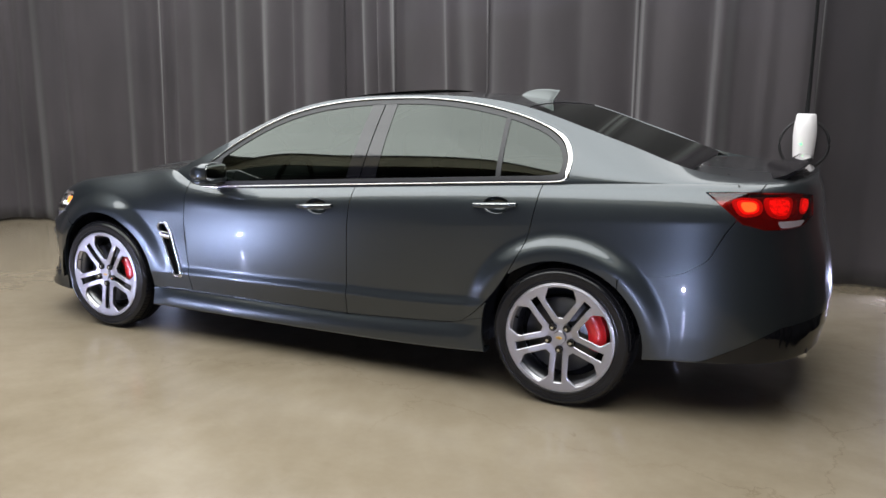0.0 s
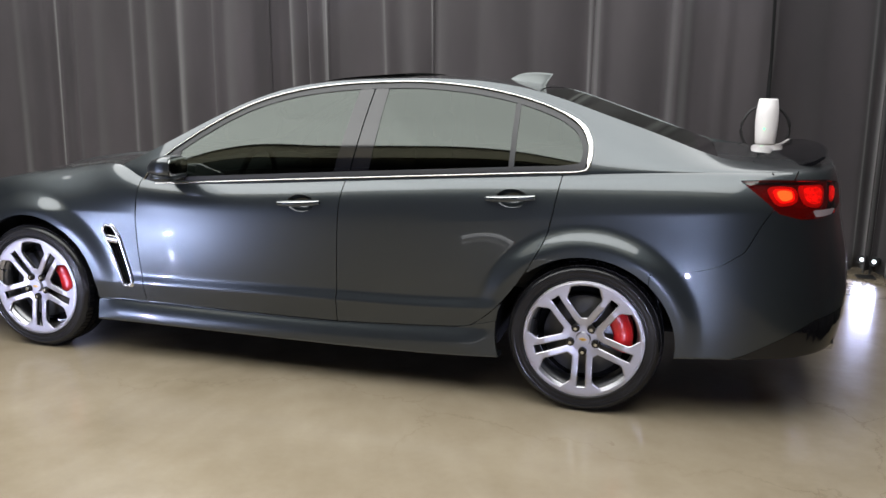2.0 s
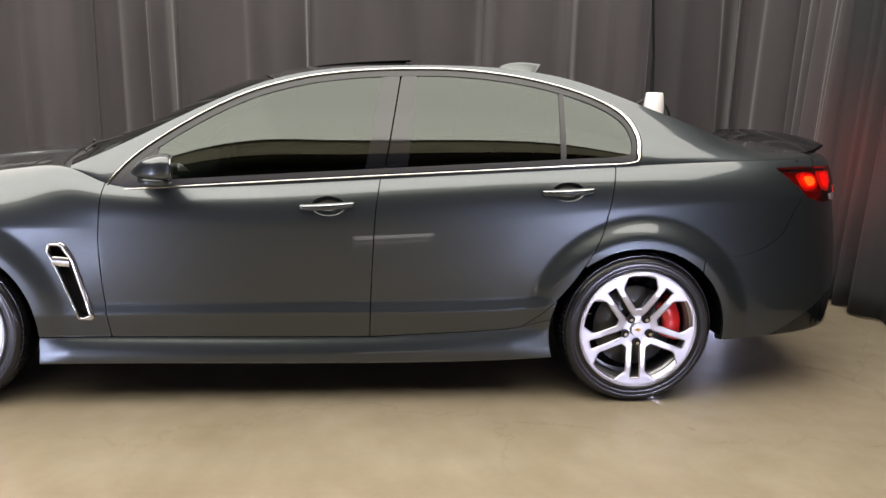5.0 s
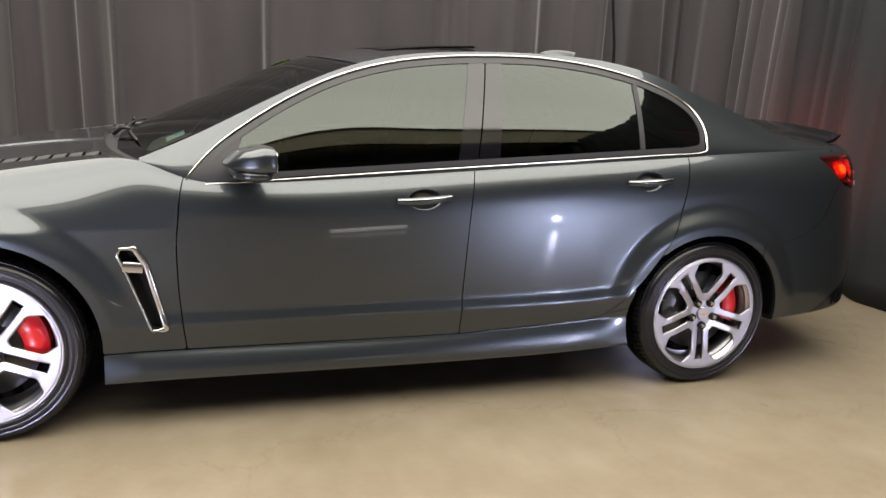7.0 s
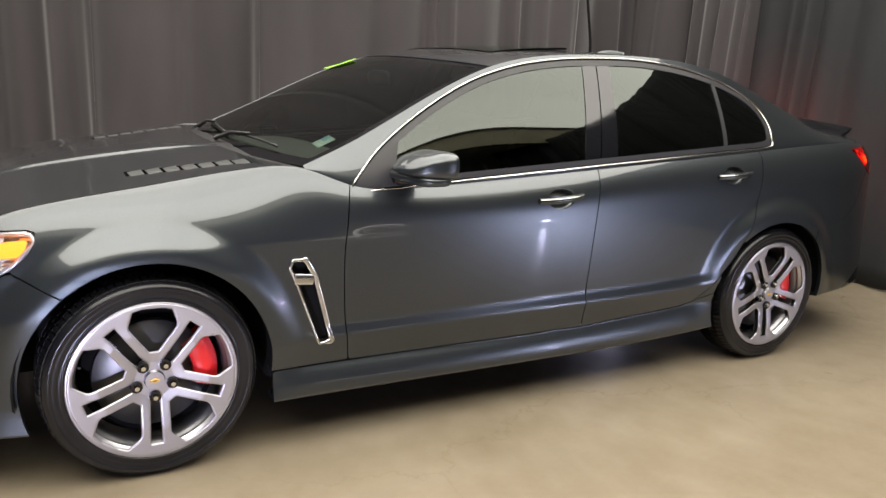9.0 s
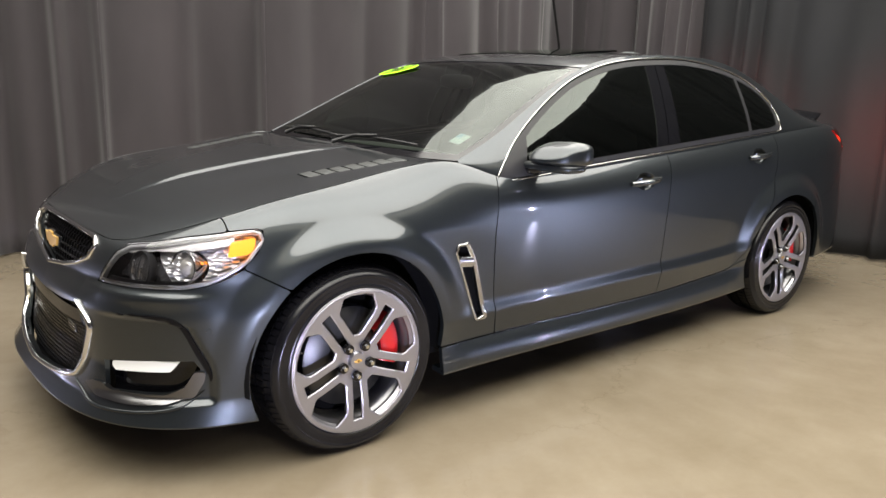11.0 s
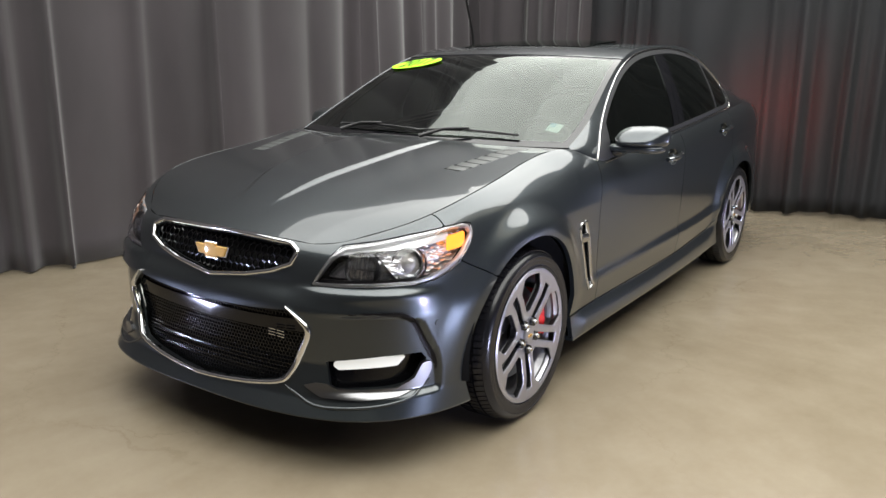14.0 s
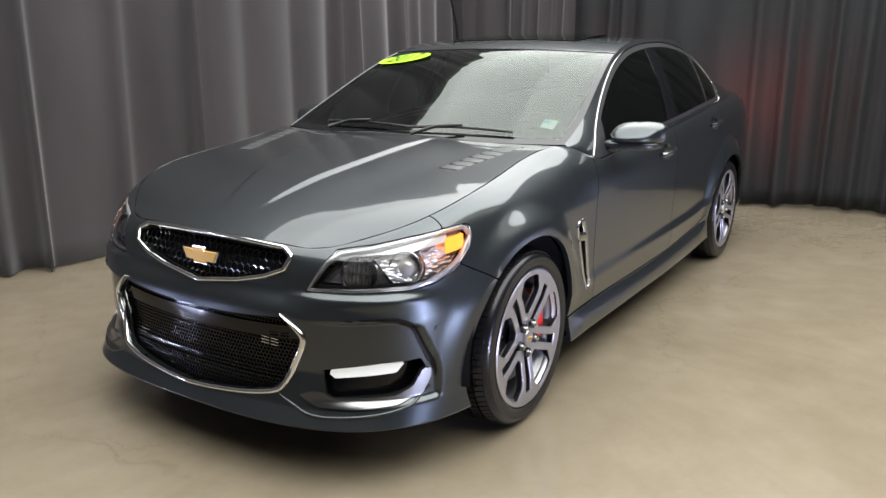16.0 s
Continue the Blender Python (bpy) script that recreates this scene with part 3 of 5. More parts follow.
    # shelf of the bumper under the head lamps
    shelf = np.interp(np.repeat(su[:, None], NV, 1), [0.40, 0.55, 0.85, 1.02], [0.0, 1.0, 1.0, 0.0])
    P[..., :2] += OUT[:, None] * (0.013 * shelf * np.exp(-(((P[..., 2] - 0.622) / np.where(P[..., 2] > 0.622, 0.014, 0.030)) ** 2)))[..., None]
    P[..., 1] *= -1
    P[0, :, 1] = 0
    P[-1, :, 1] = 0
    return P


SK = skirt_grid()
SKN = np.cross(np.gradient(SK, axis=0), np.gradient(SK, axis=1))
SKN /= np.linalg.norm(SKN, axis=2, keepdims=True) + 1e-12
SKN[0, :, 1], SKN[-1, :, 1] = 0, 0
if SKN[NU // 2, NV // 2, 1] > 0:
    SKN, SKFLIP = -SKN, True
else:
    SKFLIP = False
X, Y, Z = SK[..., 0], SK[..., 1], SK[..., 2]
A = np.repeat(su[:, None], NV, 1)      # arc coordinate: nose 0, tail END
GAP = 0.0022


def body_at(a, z):
    """Point and normal of the near body side at an arc length and height."""
    f = np.clip(a / END * (NU - 1), 0, NU - 1.001)
    i = int(f)
    out = []
    for k in (i, i + 1):
        zz = np.maximum.accumulate(SK[k, 4:, 2])
        out.append([np.interp(z, zz, SK[k, 4:, c]) for c in (0, 1)] + [z] + [np.interp(z, zz, SKN[k, 4:, c]) for c in (0, 1, 2)])
    r = np.array(out[0]) * (1 - f + i) + np.array(out[1]) * (f - i)
    return r[:3], r[3:] / np.linalg.norm(r[3:])


def nose_at(y, z):
    """Point and normal of the nose at a half width and height."""
    ys = [-np.interp(z, np.maximum.accumulate(SK[k, 4:, 2]), SK[k, 4:, 1]) for k in range(0, 140)]
    return body_at(np.interp(abs(y), ys, su[:140]), z)


def bead(name, points, width, height, mat, parent, label="", closed=False, mirror=False, n=9):
    """A rounded bar laid along points of a surface; each point comes with its normal."""
    p = np.array([q[0] for q in points])
    nn = np.array([q[1] for q in points])
    if mirror:
        p, nn = p * (1, -1, 1), nn * (1, -1, 1)
    m = len(p)
    t = np.roll(p, -1, 0) - np.roll(p, 1, 0) if closed else np.gradient(p, axis=0)
    t /= np.linalg.norm(t, axis=1, keepdims=True) + 1e-9
    c = np.cross(t, nn)
    c /= np.linalg.norm(c, axis=1, keepdims=True) + 1e-9
    w = np.broadcast_to(np.asarray(width, float), (m,))
    th = np.linspace(0, math.pi, n)
    V = p[:, None] + c[:, None] * (np.cos(th)[None, :, None] * w[:, None, None] / 2) + nn[:, None] * (np.sin(th)[None, :, None] ** 0.7 * height)
    V = np.concatenate([V, (p - c * w[:, None] / 2 - nn * 0.01)[:, None], (p + c * w[:, None] / 2 - nn * 0.01)[:, None]], 1)
    k = n + 2
    F = [(i * k + j, i * k + (j + 1) % k, ((i + 1) % m) * k + (j + 1) % k, ((i + 1) % m) * k + j) for i in range(m if closed else m - 1) for j in range(k)]
    if not closed:
        F += [tuple(range(k)), tuple(range((m - 1) * k, m * k))]
    bm = bmesh.new()
    vs = [bm.verts.new(q) for q in V.reshape(-1, 3)]
    for q in F:
        bm.faces.new([vs[c2] for c2 in q])
    bmesh.ops.recalc_face_normals(bm, faces=bm.faces)
    return part(name, bm, mat, parent, label)


def dense(points, step=0.012, closed=False):
    """Points every few millimetres along a polygon."""
    p = np.array(points, float)
    if closed:
        p = np.vstack([p, p[:1]])
    a = np.concatenate([[0], np.cumsum(np.linalg.norm(np.diff(p, axis=0), axis=1))])
    q = np.linspace(0, a[-1], max(int(a[-1] / step), 8))
    r = np.stack([np.interp(q, a, p[:, c]) for c in range(p.shape[1])], -1)
    return r[:-1] if closed else r


car = thing("car", Matrix(), "dark grey metallic four-door sedan with chrome trim and alloy wheels", "car")


def sides(name, S, mat, label="", flange=0.02, lift=0.0, parent=None):
    """A panel and its mirror image on the other side."""
    return [trimmed(name, SK, S, mat, parent or car, label, flange, lift, flip=SKFLIP, mirror=m, N=SKN) for m in (False, True)]


FARCH = np.hypot((X + 1.458) / 1.0, (Z - 0.335) / 1.02) - 0.388
RARCH = np.hypot((X - 1.452) / 1.02, (Z - 0.325) / 1.0) - 0.383
ARCHES = np.minimum(FARCH, RARCH)
inside = lambda *s: np.maximum.reduce(s)


def on_body(pts):
    """Arc length and height of body points given as x, half width and height."""
    out = []
    for x, w, z in pts:
        k = np.unravel_index(np.argmin((X - x) ** 2 + (Y + w) ** 2 + (Z - z) ** 2), X.shape)
        out.append((A[k], z))
    return np.array(out)



def line_x(pts, z):
    """x of a shut line given as (z, x) points."""
    p = outline([(b, a) for a, b in pts], 10, closed=False)
    return np.interp(z, p[:, 1], p[:, 0])


D1 = line_x([(0.15, -0.76), (0.31, -0.783), (0.43, -0.797), (0.54, -0.806), (0.69, -0.810), (0.79, -0.803), (0.92, -0.787), (1.05, -0.74)], Z)
D2 = line_x([(0.15, 0.285), (0.43, 0.289), (0.66, 0.297), (0.85, 0.308), (1.0, 0.330)], Z)
DB = np.interp(X, [-0.8, 0.30, 0.70, 0.876, 1.2], [0.302, 0.304, 0.322, 0.332, 0.345])
D3p = outline([(0.60, 0.313), (0.74, 0.322), (0.876, 0.333), (0.95, 0.352), (1.06, 0.443), (1.165, 0.575), (1.262, 0.745), (1.295, 0.85), (1.335, 1.07), (1.35, 1.12)], 10, closed=False)
D3 = np.interp(Z, D3p[:, 1], D3p[:, 0])

# head lamp, tail lamp, openings of the nose
HEADLAMP = sd_polygon(A, Z, on_body([(-2.184, 0.466, 0.640), (-2.168, 0.492, 0.692), (-2.138, 0.508, 0.737), (-2.091, 0.526, 0.768), (-2.016, 0.607, 0.785), (-1.923, 0.672, 0.808), (-1.814, 0.734, 0.826),
                                       (-1.776, 0.780, 0.830), (-1.767, 0.812, 0.824), (-1.770, 0.833, 0.797), (-1.800, 0.839, 0.756), (-1.827, 0.838, 0.728), (-1.855, 0.833, 0.706), (-1.897, 0.822, 0.684), (-1.945, 0.803, 0.664), (-2.008, 0.760, 0.651), (-2.10, 0.672, 0.648)]))
TAILLAMP = sd_polygon(A, Z, on_body([(2.060, 0.800, 1.046), (2.16, 0.734, 1.050), (2.283, 0.698, 1.047), (2.383, 0.615, 1.044), (2.468, 0.49, 1.024), (2.478, 0.53, 0.94), (2.433, 0.62, 0.905), (2.357, 0.715, 0.897), (2.291, 0.762, 0.897), (2.20, 0.80, 0.922), (2.135, 0.80, 0.978)]))
UPOLY = np.array([(-0.1, 0.764), (0.0, 0.764), (0.345, 0.755), (0.382, 0.737), (0.366, 0.702), (0.292, 0.674), (0.18, 0.648), (0.0, 0.624), (-0.1, 0.624)])
LPOLY = np.array([(-0.1, 0.530), (0.0, 0.530), (0.25, 0.542), (0.398, 0.555), (0.444, 0.520), (0.470, 0.487), (0.442, 0.415), (0.405, 0.340), (0.370, 0.312), (0.27, 0.292), (0.12, 0.276), (0.0, 0.270), (-0.1, 0.270)])
UPPER = sd_polygon(np.abs(Y), Z, UPOLY) + (X > -1.9)
LOWER = sd_polygon(np.abs(Y), Z, LPOLY) + (X > -1.9)
FOG = sd_polygon(A, Z, on_body([(-2.205, 0.536, 0.391), (-2.10, 0.70, 0.412), (-2.008, 0.791, 0.416), (-1.990, 0.801, 0.388), (-2.027, 0.783, 0.318), (-2.10, 0.726, 0.305), (-2.21, 0.56, 0.300)]))
FENDERLINE = np.maximum((0.671 - (X + 1.778) * 0.58 - Z) / 1.156, -1.87 - X)
SEAM2 = np.interp(Z, [0.15, 0.655, 0.672, 0.70, 0.76, 0.88, 1.1], [1.70, 1.72, 1.91, 2.0, 2.09, 2.15, 2.30])
VENT = sd_polygon(X, Z, np.array([(-1.005, 0.668), (-0.998, 0.692), (-0.955, 0.692), (-0.922, 0.636), (-0.858, 0.393), (-0.898, 0.391), (-0.975, 0.605)])) + (A < 0.5)

sides("front_bumper", inside(-FENDERLINE + GAP, X + 1.5, -FARCH, -HEADLAMP + GAP, -UPPER, -LOWER, -FOG), PAINT, "dark grey painted bumper")
sides("front_fender", inside(np.where(X < -1.55, FENDERLINE, -1) + GAP, X - D1 + GAP, -FARCH, -HEADLAMP + GAP, 0.303 - Z + GAP - 10 * (X < -1.46), -VENT), PAINT)
CUP1 = np.hypot((X - 0.115) / 0.068, (Z - 0.868) / 0.040) * 0.045 - 0.045
CUP2 = np.hypot((X - 1.118) / 0.068, (Z - 0.938) / 0.040) * 0.045 - 0.045
front_doors = sides("front_door", inside(D1 - X + GAP, X - D2 + GAP, DB - Z + GAP, -CUP1), PAINT)
rear_doors = sides("rear_door", inside(D2 - X + GAP, X - D3 + GAP, DB - Z + GAP, -CUP2), PAINT)
sides("quarter_panel", inside(np.maximum(D3 - X + GAP, 0.333 - Z), X - SEAM2 + GAP, -RARCH, -TAILLAMP + GAP, 0.336 - Z - 10 * (X > 1.46)), PAINT)
VAL = np.interp(X, [1.6, 1.98, 2.12, 2.27, 2.40, 2.542, 2.6], [0.0, 0.27, 0.325, 0.400, 0.470, 0.490, 0.495])
sides("rear_bumper", inside(SEAM2 - X + GAP, -TAILLAMP + GAP, -RARCH, VAL - Z), PAINT)
sides("rear_valance", inside(SEAM2 - X + GAP, Z - VAL + GAP, 1.98 - X), BLACK, "gloss black lower valance")
SKTOP = np.interp(X, [-1.1, -0.8, 0.30, 0.70, 0.876, 0.95, 1.09], [0.303, 0.303, 0.305, 0.323, 0.334, 0.352, 0.392])
sides("side_skirt", inside(Z - SKTOP + GAP, -1.068 - X, X - 1.09, -ARCHES), PAINT, lift=0.004)

# ---------------------------------------------------------------- greenhouse
UX = np.linspace(-0.93, 2.275, 288)
BELT = np.stack([np.interp(UX, TOPEDGE[:, 0], TOPEDGE[:, k]) for k in (1, 2)], -1)
ROOFLINE = np.array([(-0.93, 0.778, 1.005), (-0.75, 0.773, 1.085), (-0.55, 0.743, 1.185), (-0.30, 0.700, 1.305), (-0.10, 0.670, 1.378), (0.12, 0.648, 1.421), (0.40, 0.640, 1.442), (0.75, 0.638, 1.446), (1.0, 0.640, 1.428),
                     (1.20, 0.643, 1.390), (1.50, 0.648, 1.292), (1.75, 0.652, 1.205), (1.97, 0.652, 1.128)])
FOOT = np.vstack([ROOFLINE[:-1], [(1.95, 0.652, 1.134), (2.06, 0.650, 1.112), (2.16, 0.640, 1.101), (2.275, 0.612, 1.087)]])   # the rear pillar runs out on the deck
RL = spline(FOOT[:, 0], FOOT[:, 1:], UX)
NT = 46
tt = np.linspace(0, 1, NT)
GR = np.zeros((len(UX), NT, 3))
GR[..., 0] = UX[:, None]
GR[..., 1] = -(BELT[:, :1] + (RL[:, :1] - BELT[:, :1]) * tt[None] ** 1.35)
GR[..., 2] = BELT[:, 1:] + (RL[:, 1:] - BELT[:, 1:]) * tt[None] ** 0.95
GN = np.cross(np.gradient(GR, axis=0), np.gradient(GR, axis=1))
GN /= np.linalg.norm(GN, axis=2, keepdims=True) + 1e-12
GFLIP = GN[130, 20, 1] > 0
if GFLIP:
    GN = -GN
GX, GZ = GR[..., 0], GR[..., 2]
WINDOWS = outline([(-0.772, 0.925), (-0.713, 1.01), (-0.609, 1.10), (-0.419, 1.221), (-0.221, 1.317), (-0.016, 1.378), (0.197, 1.412), (0.424, 1.428), (0.679, 1.430), (0.949, 1.403), (1.197, 1.345), (1.375, 1.265), (1.436, 1.18),
                   (1.438, 1.100), (1.408, 1.060), (1.13, 1.042), (0.365, 0.993), (-0.383, 0.942), (-0.66, 0.924)], 8)
DLO = sd_polygon(GX, GZ, WINDOWS)


def pane_at(x, z):
    i = int(np.clip(np.searchsorted(UX, x), 0, len(UX) - 1))
    zz = GR[i, :, 2]
    return np.array([x, np.interp(z, zz, GR[i, :, 1]), z]), np.array([np.interp(z, zz, GN[i, :, c]) for c in range(3)])


def upper_sides(name, S, mat, label="", flange=0.015, lift=0.0, parents=None):
    return [trimmed(name, GR, S, mat, (parents[k] if parents else car), label, flange, lift, flip=GFLIP, mirror=bool(k), N=GN) for k in (0, 1)]


upper_sides("roof_pillar", inside(-DLO, GZ * 0 - 1), PAINT, "painted pillar and roof rail")
for k in (False, True):
    ring = dense(WINDOWS, 0.02, True)
    wide = 0.0078 - 0.0015 * np.clip((-0.25 - ring[:, 0]) / 0.1, 0, 1) + 0.013 * np.clip((ring[:, 0] - 1.28) / 0.12, 0, 1) * np.clip((ring[:, 1] - 1.06) / 0.03, 0, 1)
    bead("window_trim", [pane_at(*q) for q in ring], wide, 0.0045, TRIM, car, "bright chrome window surround", True, k)
GNY = np.clip(np.abs(GN[..., 1]), 0.4, 1)
IN = DLO + 0.008 * GNY + 0.007 * np.clip((GX - 1.30) / 0.1, 0, 1) * (GZ > 1.075)
BL = 0.257 + (GZ - 0.99) * 0.195       # front edge of the black centre pillar
BM = 0.340 + (GZ - 0.99) * 0.175
BR = 0.434 + (GZ - 0.99) * 0.115
QD = 1.090 + (GZ - 1.04) * 0.01
FW = -0.615 + (GZ - 0.95) * 0.30        # rear edge of the mirror sail panel
upper_sides("window_seal", inside(IN, -(IN + 0.022)), SATIN, "black rubber seal", 0.012, -0.002)
upper_sides("window_glass", inside(IN + 0.021, GX - BL, FW - GX), TINT, "dark tinted glass", 0.004, -0.006, front_doors)
upper_sides("mirror_sail", inside(IN + 0.020, GX - FW), SATIN, "black triangular sail panel", 0.01, -0.003, front_doors)
upper_sides("pillar_cover", inside(IN + 0.020, BL - GX, GX - BM + 0.003), BLACK, "gloss black pillar cover", 0.01, -0.003, front_doors)
upper_sides("pillar_cover", inside(IN + 0.020, BM - GX + 0.003, GX - BR), BLACK, "gloss black pillar cover", 0.01, -0.003, rear_doors)
upper_sides("window_glass", inside(IN + 0.021, BR - GX, GX - QD), TINT, "dark tinted glass", 0.004, -0.006, rear_doors)
upper_sides("quarter_glass", inside(IN + 0.021, QD - GX + 0.024), TINT, "dark tinted glass", 0.004, -0.006, rear_doors)
upper_sides("window_divider", inside(IN + 0.020, QD - GX, GX - QD - 0.024), SATIN, "", 0.01, -0.002, rear_doors)


# roof, screens, bonnet and boot lid: crowned sheets between the two edges
def crowned(edge, mid, ny=61, nu=160, power=1.0):
    """edge rows: x, half width, z; mid rows: x, z at the centre line."""
    e, c = np.array(edge, float), np.array(mid, float)
    k = np.concatenate([[0], np.cumsum(np.linalg.norm(np.diff(e[:, [0, 2]], axis=0), axis=1))])
    q = np.linspace(0, k[-1], nu)
    E, M = spline(k, e, q), spline(k, c, q)
    t = np.linspace(-1, 1, ny)
    f = (1 - np.abs(t) ** 2.0) ** power
    P = np.zeros((nu, ny, 3))
    P[..., 0] = E[:, :1] + (M[:, :1] - E[:, :1]) * f[None]
    P[..., 1] = E[:, 1:2] * t[None]
    P[..., 2] = E[:, 2:3] + (M[:, 1:2] - E[:, 2:3]) * f[None]
    N = np.cross(np.gradient(P, axis=0), np.gradient(P, axis=1))
    N /= np.linalg.norm(N, axis=2, keepdims=True) + 1e-12
    fl = N[nu // 2, ny // 2, 2] < 0
    return P, (-N if fl else N), fl


MIDLINE = [(-1.085, 1.002), (-0.89, 1.098), (-0.68, 1.198), (-0.43, 1.318), (-0.22, 1.392), (0.04, 1.440), (0.36, 1.461), (0.74, 1.463), (0.98, 1.444), (1.17, 1.407), (1.48, 1.305), (1.74, 1.215), (1.975, 1.135)]
TP, TPN, TPF = crowned(ROOFLINE, MIDLINE, 75, 260)
TX, TY = TP[..., 0], TP[..., 1]
TT = np.linspace(-1, 1, 75)[None] + 0 * TX
TU = np.repeat(np.linspace(0, 1, 260)[:, None], 75, 1)
HEADER = TX - (-0.12 - 0.10 * (1 - TT**2))
BACKTOP = 1.19 - 0.04 * (1 - TT**2) - TX
EDGEIN = np.abs(TY) - (np.interp(TX, ROOFLINE[:, 0], ROOFLINE[:, 1]) - 0.022)


def top_panel(name, S, mat, label="", flange=0.012, lift=0.0, parent=None):
    return trimmed(name, TP, S, mat, parent or car, label, flange, lift, flip=TPF, N=TPN)


SUNROOF = np.maximum(np.abs(TY) - 0.40, np.maximum(0.03 - TX, TX - 0.47))
top_panel("roof", inside(-HEADER, -BACKTOP, -SUNROOF), PAINT)
trimmed("sunroof", TP + np.stack([0 * TX, 0 * TX, 0.003 + 0.011 * np.clip((TX - 0.03) / 0.44, 0, 1)], -1), SUNROOF + 0.006, TINT, car, "dark glass sunroof tilted slightly open", 0.008, 0.0, flip=TPF, N=TPN)
top_panel("sunroof_well", SUNROOF - 0.01, DARK, "", 0.0, -0.03)
top_panel("windscreen_border", inside(HEADER + 0.004, inside(-inside(HEADER + 0.03, EDGEIN + 0.012, 0.016 - TU))), BLACK, "black printed glass border", 0.006, -0.003)
top_panel("windscreen", inside(HEADER + 0.03, EDGEIN + 0.012, 0.016 - TU), SCREEN, "clear laminated glass", 0.004, -0.003)
top_panel("rear_window_border", inside(BACKTOP + 0.004, -inside(BACKTOP + 0.03, EDGEIN + 0.03, TU - 0.97)), BLACK, "black printed glass border", 0.006, -0.003)
top_panel("rear_window", inside(BACKTOP + 0.03, EDGEIN + 0.03, TU - 0.97), TINT, "dark tinted glass", 0.004, -0.003)


def edge_rows(lo, hi, n=14):
    """x, half width and height of the body's upper edge between two indices of the outline."""
    k = np.linspace(lo, hi, n).astype(int)
    return TOPEDGE[k, :3]


HOOD0, HOOD1 = int(np.searchsorted(su, arc(-2.29))), int(np.searchsorted(su, arc(-0.95)))
he = edge_rows(HOOD0, HOOD1)
hs = (he[:, 0] - he[0, 0]) / (he[-1, 0] - he[0, 0])
hm = np.stack([-2.152 + hs * (-1.11 + 2.152), spline([0, 0.12, 0.35, 0.65, 1.0], [0.775, 0.832, 0.905, 0.962, 1.006], hs)], -1)
HP, HN, HF = crowned(he, hm, 201, 170, 0.85)
HX, HY = HP[..., 0], HP[..., 1]
# power dome: two ridges that run together towards the grille
ridge = spline([-2.25, -2.05, -1.85, -1.6, -1.0], np.array([0.05, 0.070, 0.127, 0.183, 0.225]), HX.reshape(-1)).reshape(HX.shape)
off = np.abs(HY) - ridge
flank = 1 - np.clip(off / 0.023, 0, 1)
swell = 1 - np.clip(off / 0.32, 0, 1)
fade = np.clip((HX + 2.06) / 0.32, 0, 1)
rear = np.interp(HX, [-1.32, -1.08], [1.0, 0.55])
HP[..., 2] += (0.010 * flank + 0.012 * swell * swell * (3 - 2 * swell)) * rear * fade * fade * (3 - 2 * fade)
HN = np.cross(np.gradient(HP, axis=0), np.gradient(HP, axis=1))
HN /= np.linalg.norm(HN, axis=2, keepdims=True)
HN = -HN if HF else HN
VENTS = np.maximum(np.abs(np.abs(HY) - (0.552 + (HX + 1.45) * 0.19)) - 0.040, np.abs(HX + 1.275) - 0.205)
hood = trimmed("hood", HP, inside(np.abs(HY) - np.abs(HY[:, -1:]) + 0.006, -VENTS), PAINT, car, "", 0.02, 0, flip=HF, N=HN)
DECK0, DECK1 = int(np.searchsorted(su, arc(1.88))), int(np.searchsorted(su, arc(2.455)))
de = edge_rows(DECK0, DECK1)
ds = (de[:, 0] - de[0, 0]) / (de[-1, 0] - de[0, 0])
dm = np.stack([1.98 + ds * (2.43 - 1.98), 1.132 - 0.025 * ds], -1)
DP, DN, DF = crowned(de, dm, 61, 60, 0.6)
trimmed("boot_lid", DP, DP[..., 2] * 0 - 1, PAINT, car, "", 0.02, 0, flip=DF, N=DN)


k0 = int(np.searchsorted(su, arc(2.28)))
rim_l = TOPEDGE[k0:, :3] * (1, -1, 1) - (0, 0, 0.003)
rim_r = TOPEDGE[k0:, :3] - (0, 0, 0.003)
n = len(rim_l)
bar = np.stack([rim_l + (rim_r - rim_l) * t + (0, 0, 0.02 * math.sin(math.pi * t) ** 0.5) for t in np.linspace(0, 1, 25)], 1)
trimmed("boot_edge", bar, bar[..., 2] * 0 - 1, PAINT, car, "painted rear edge of the boot lid", 0.0, flip=False)


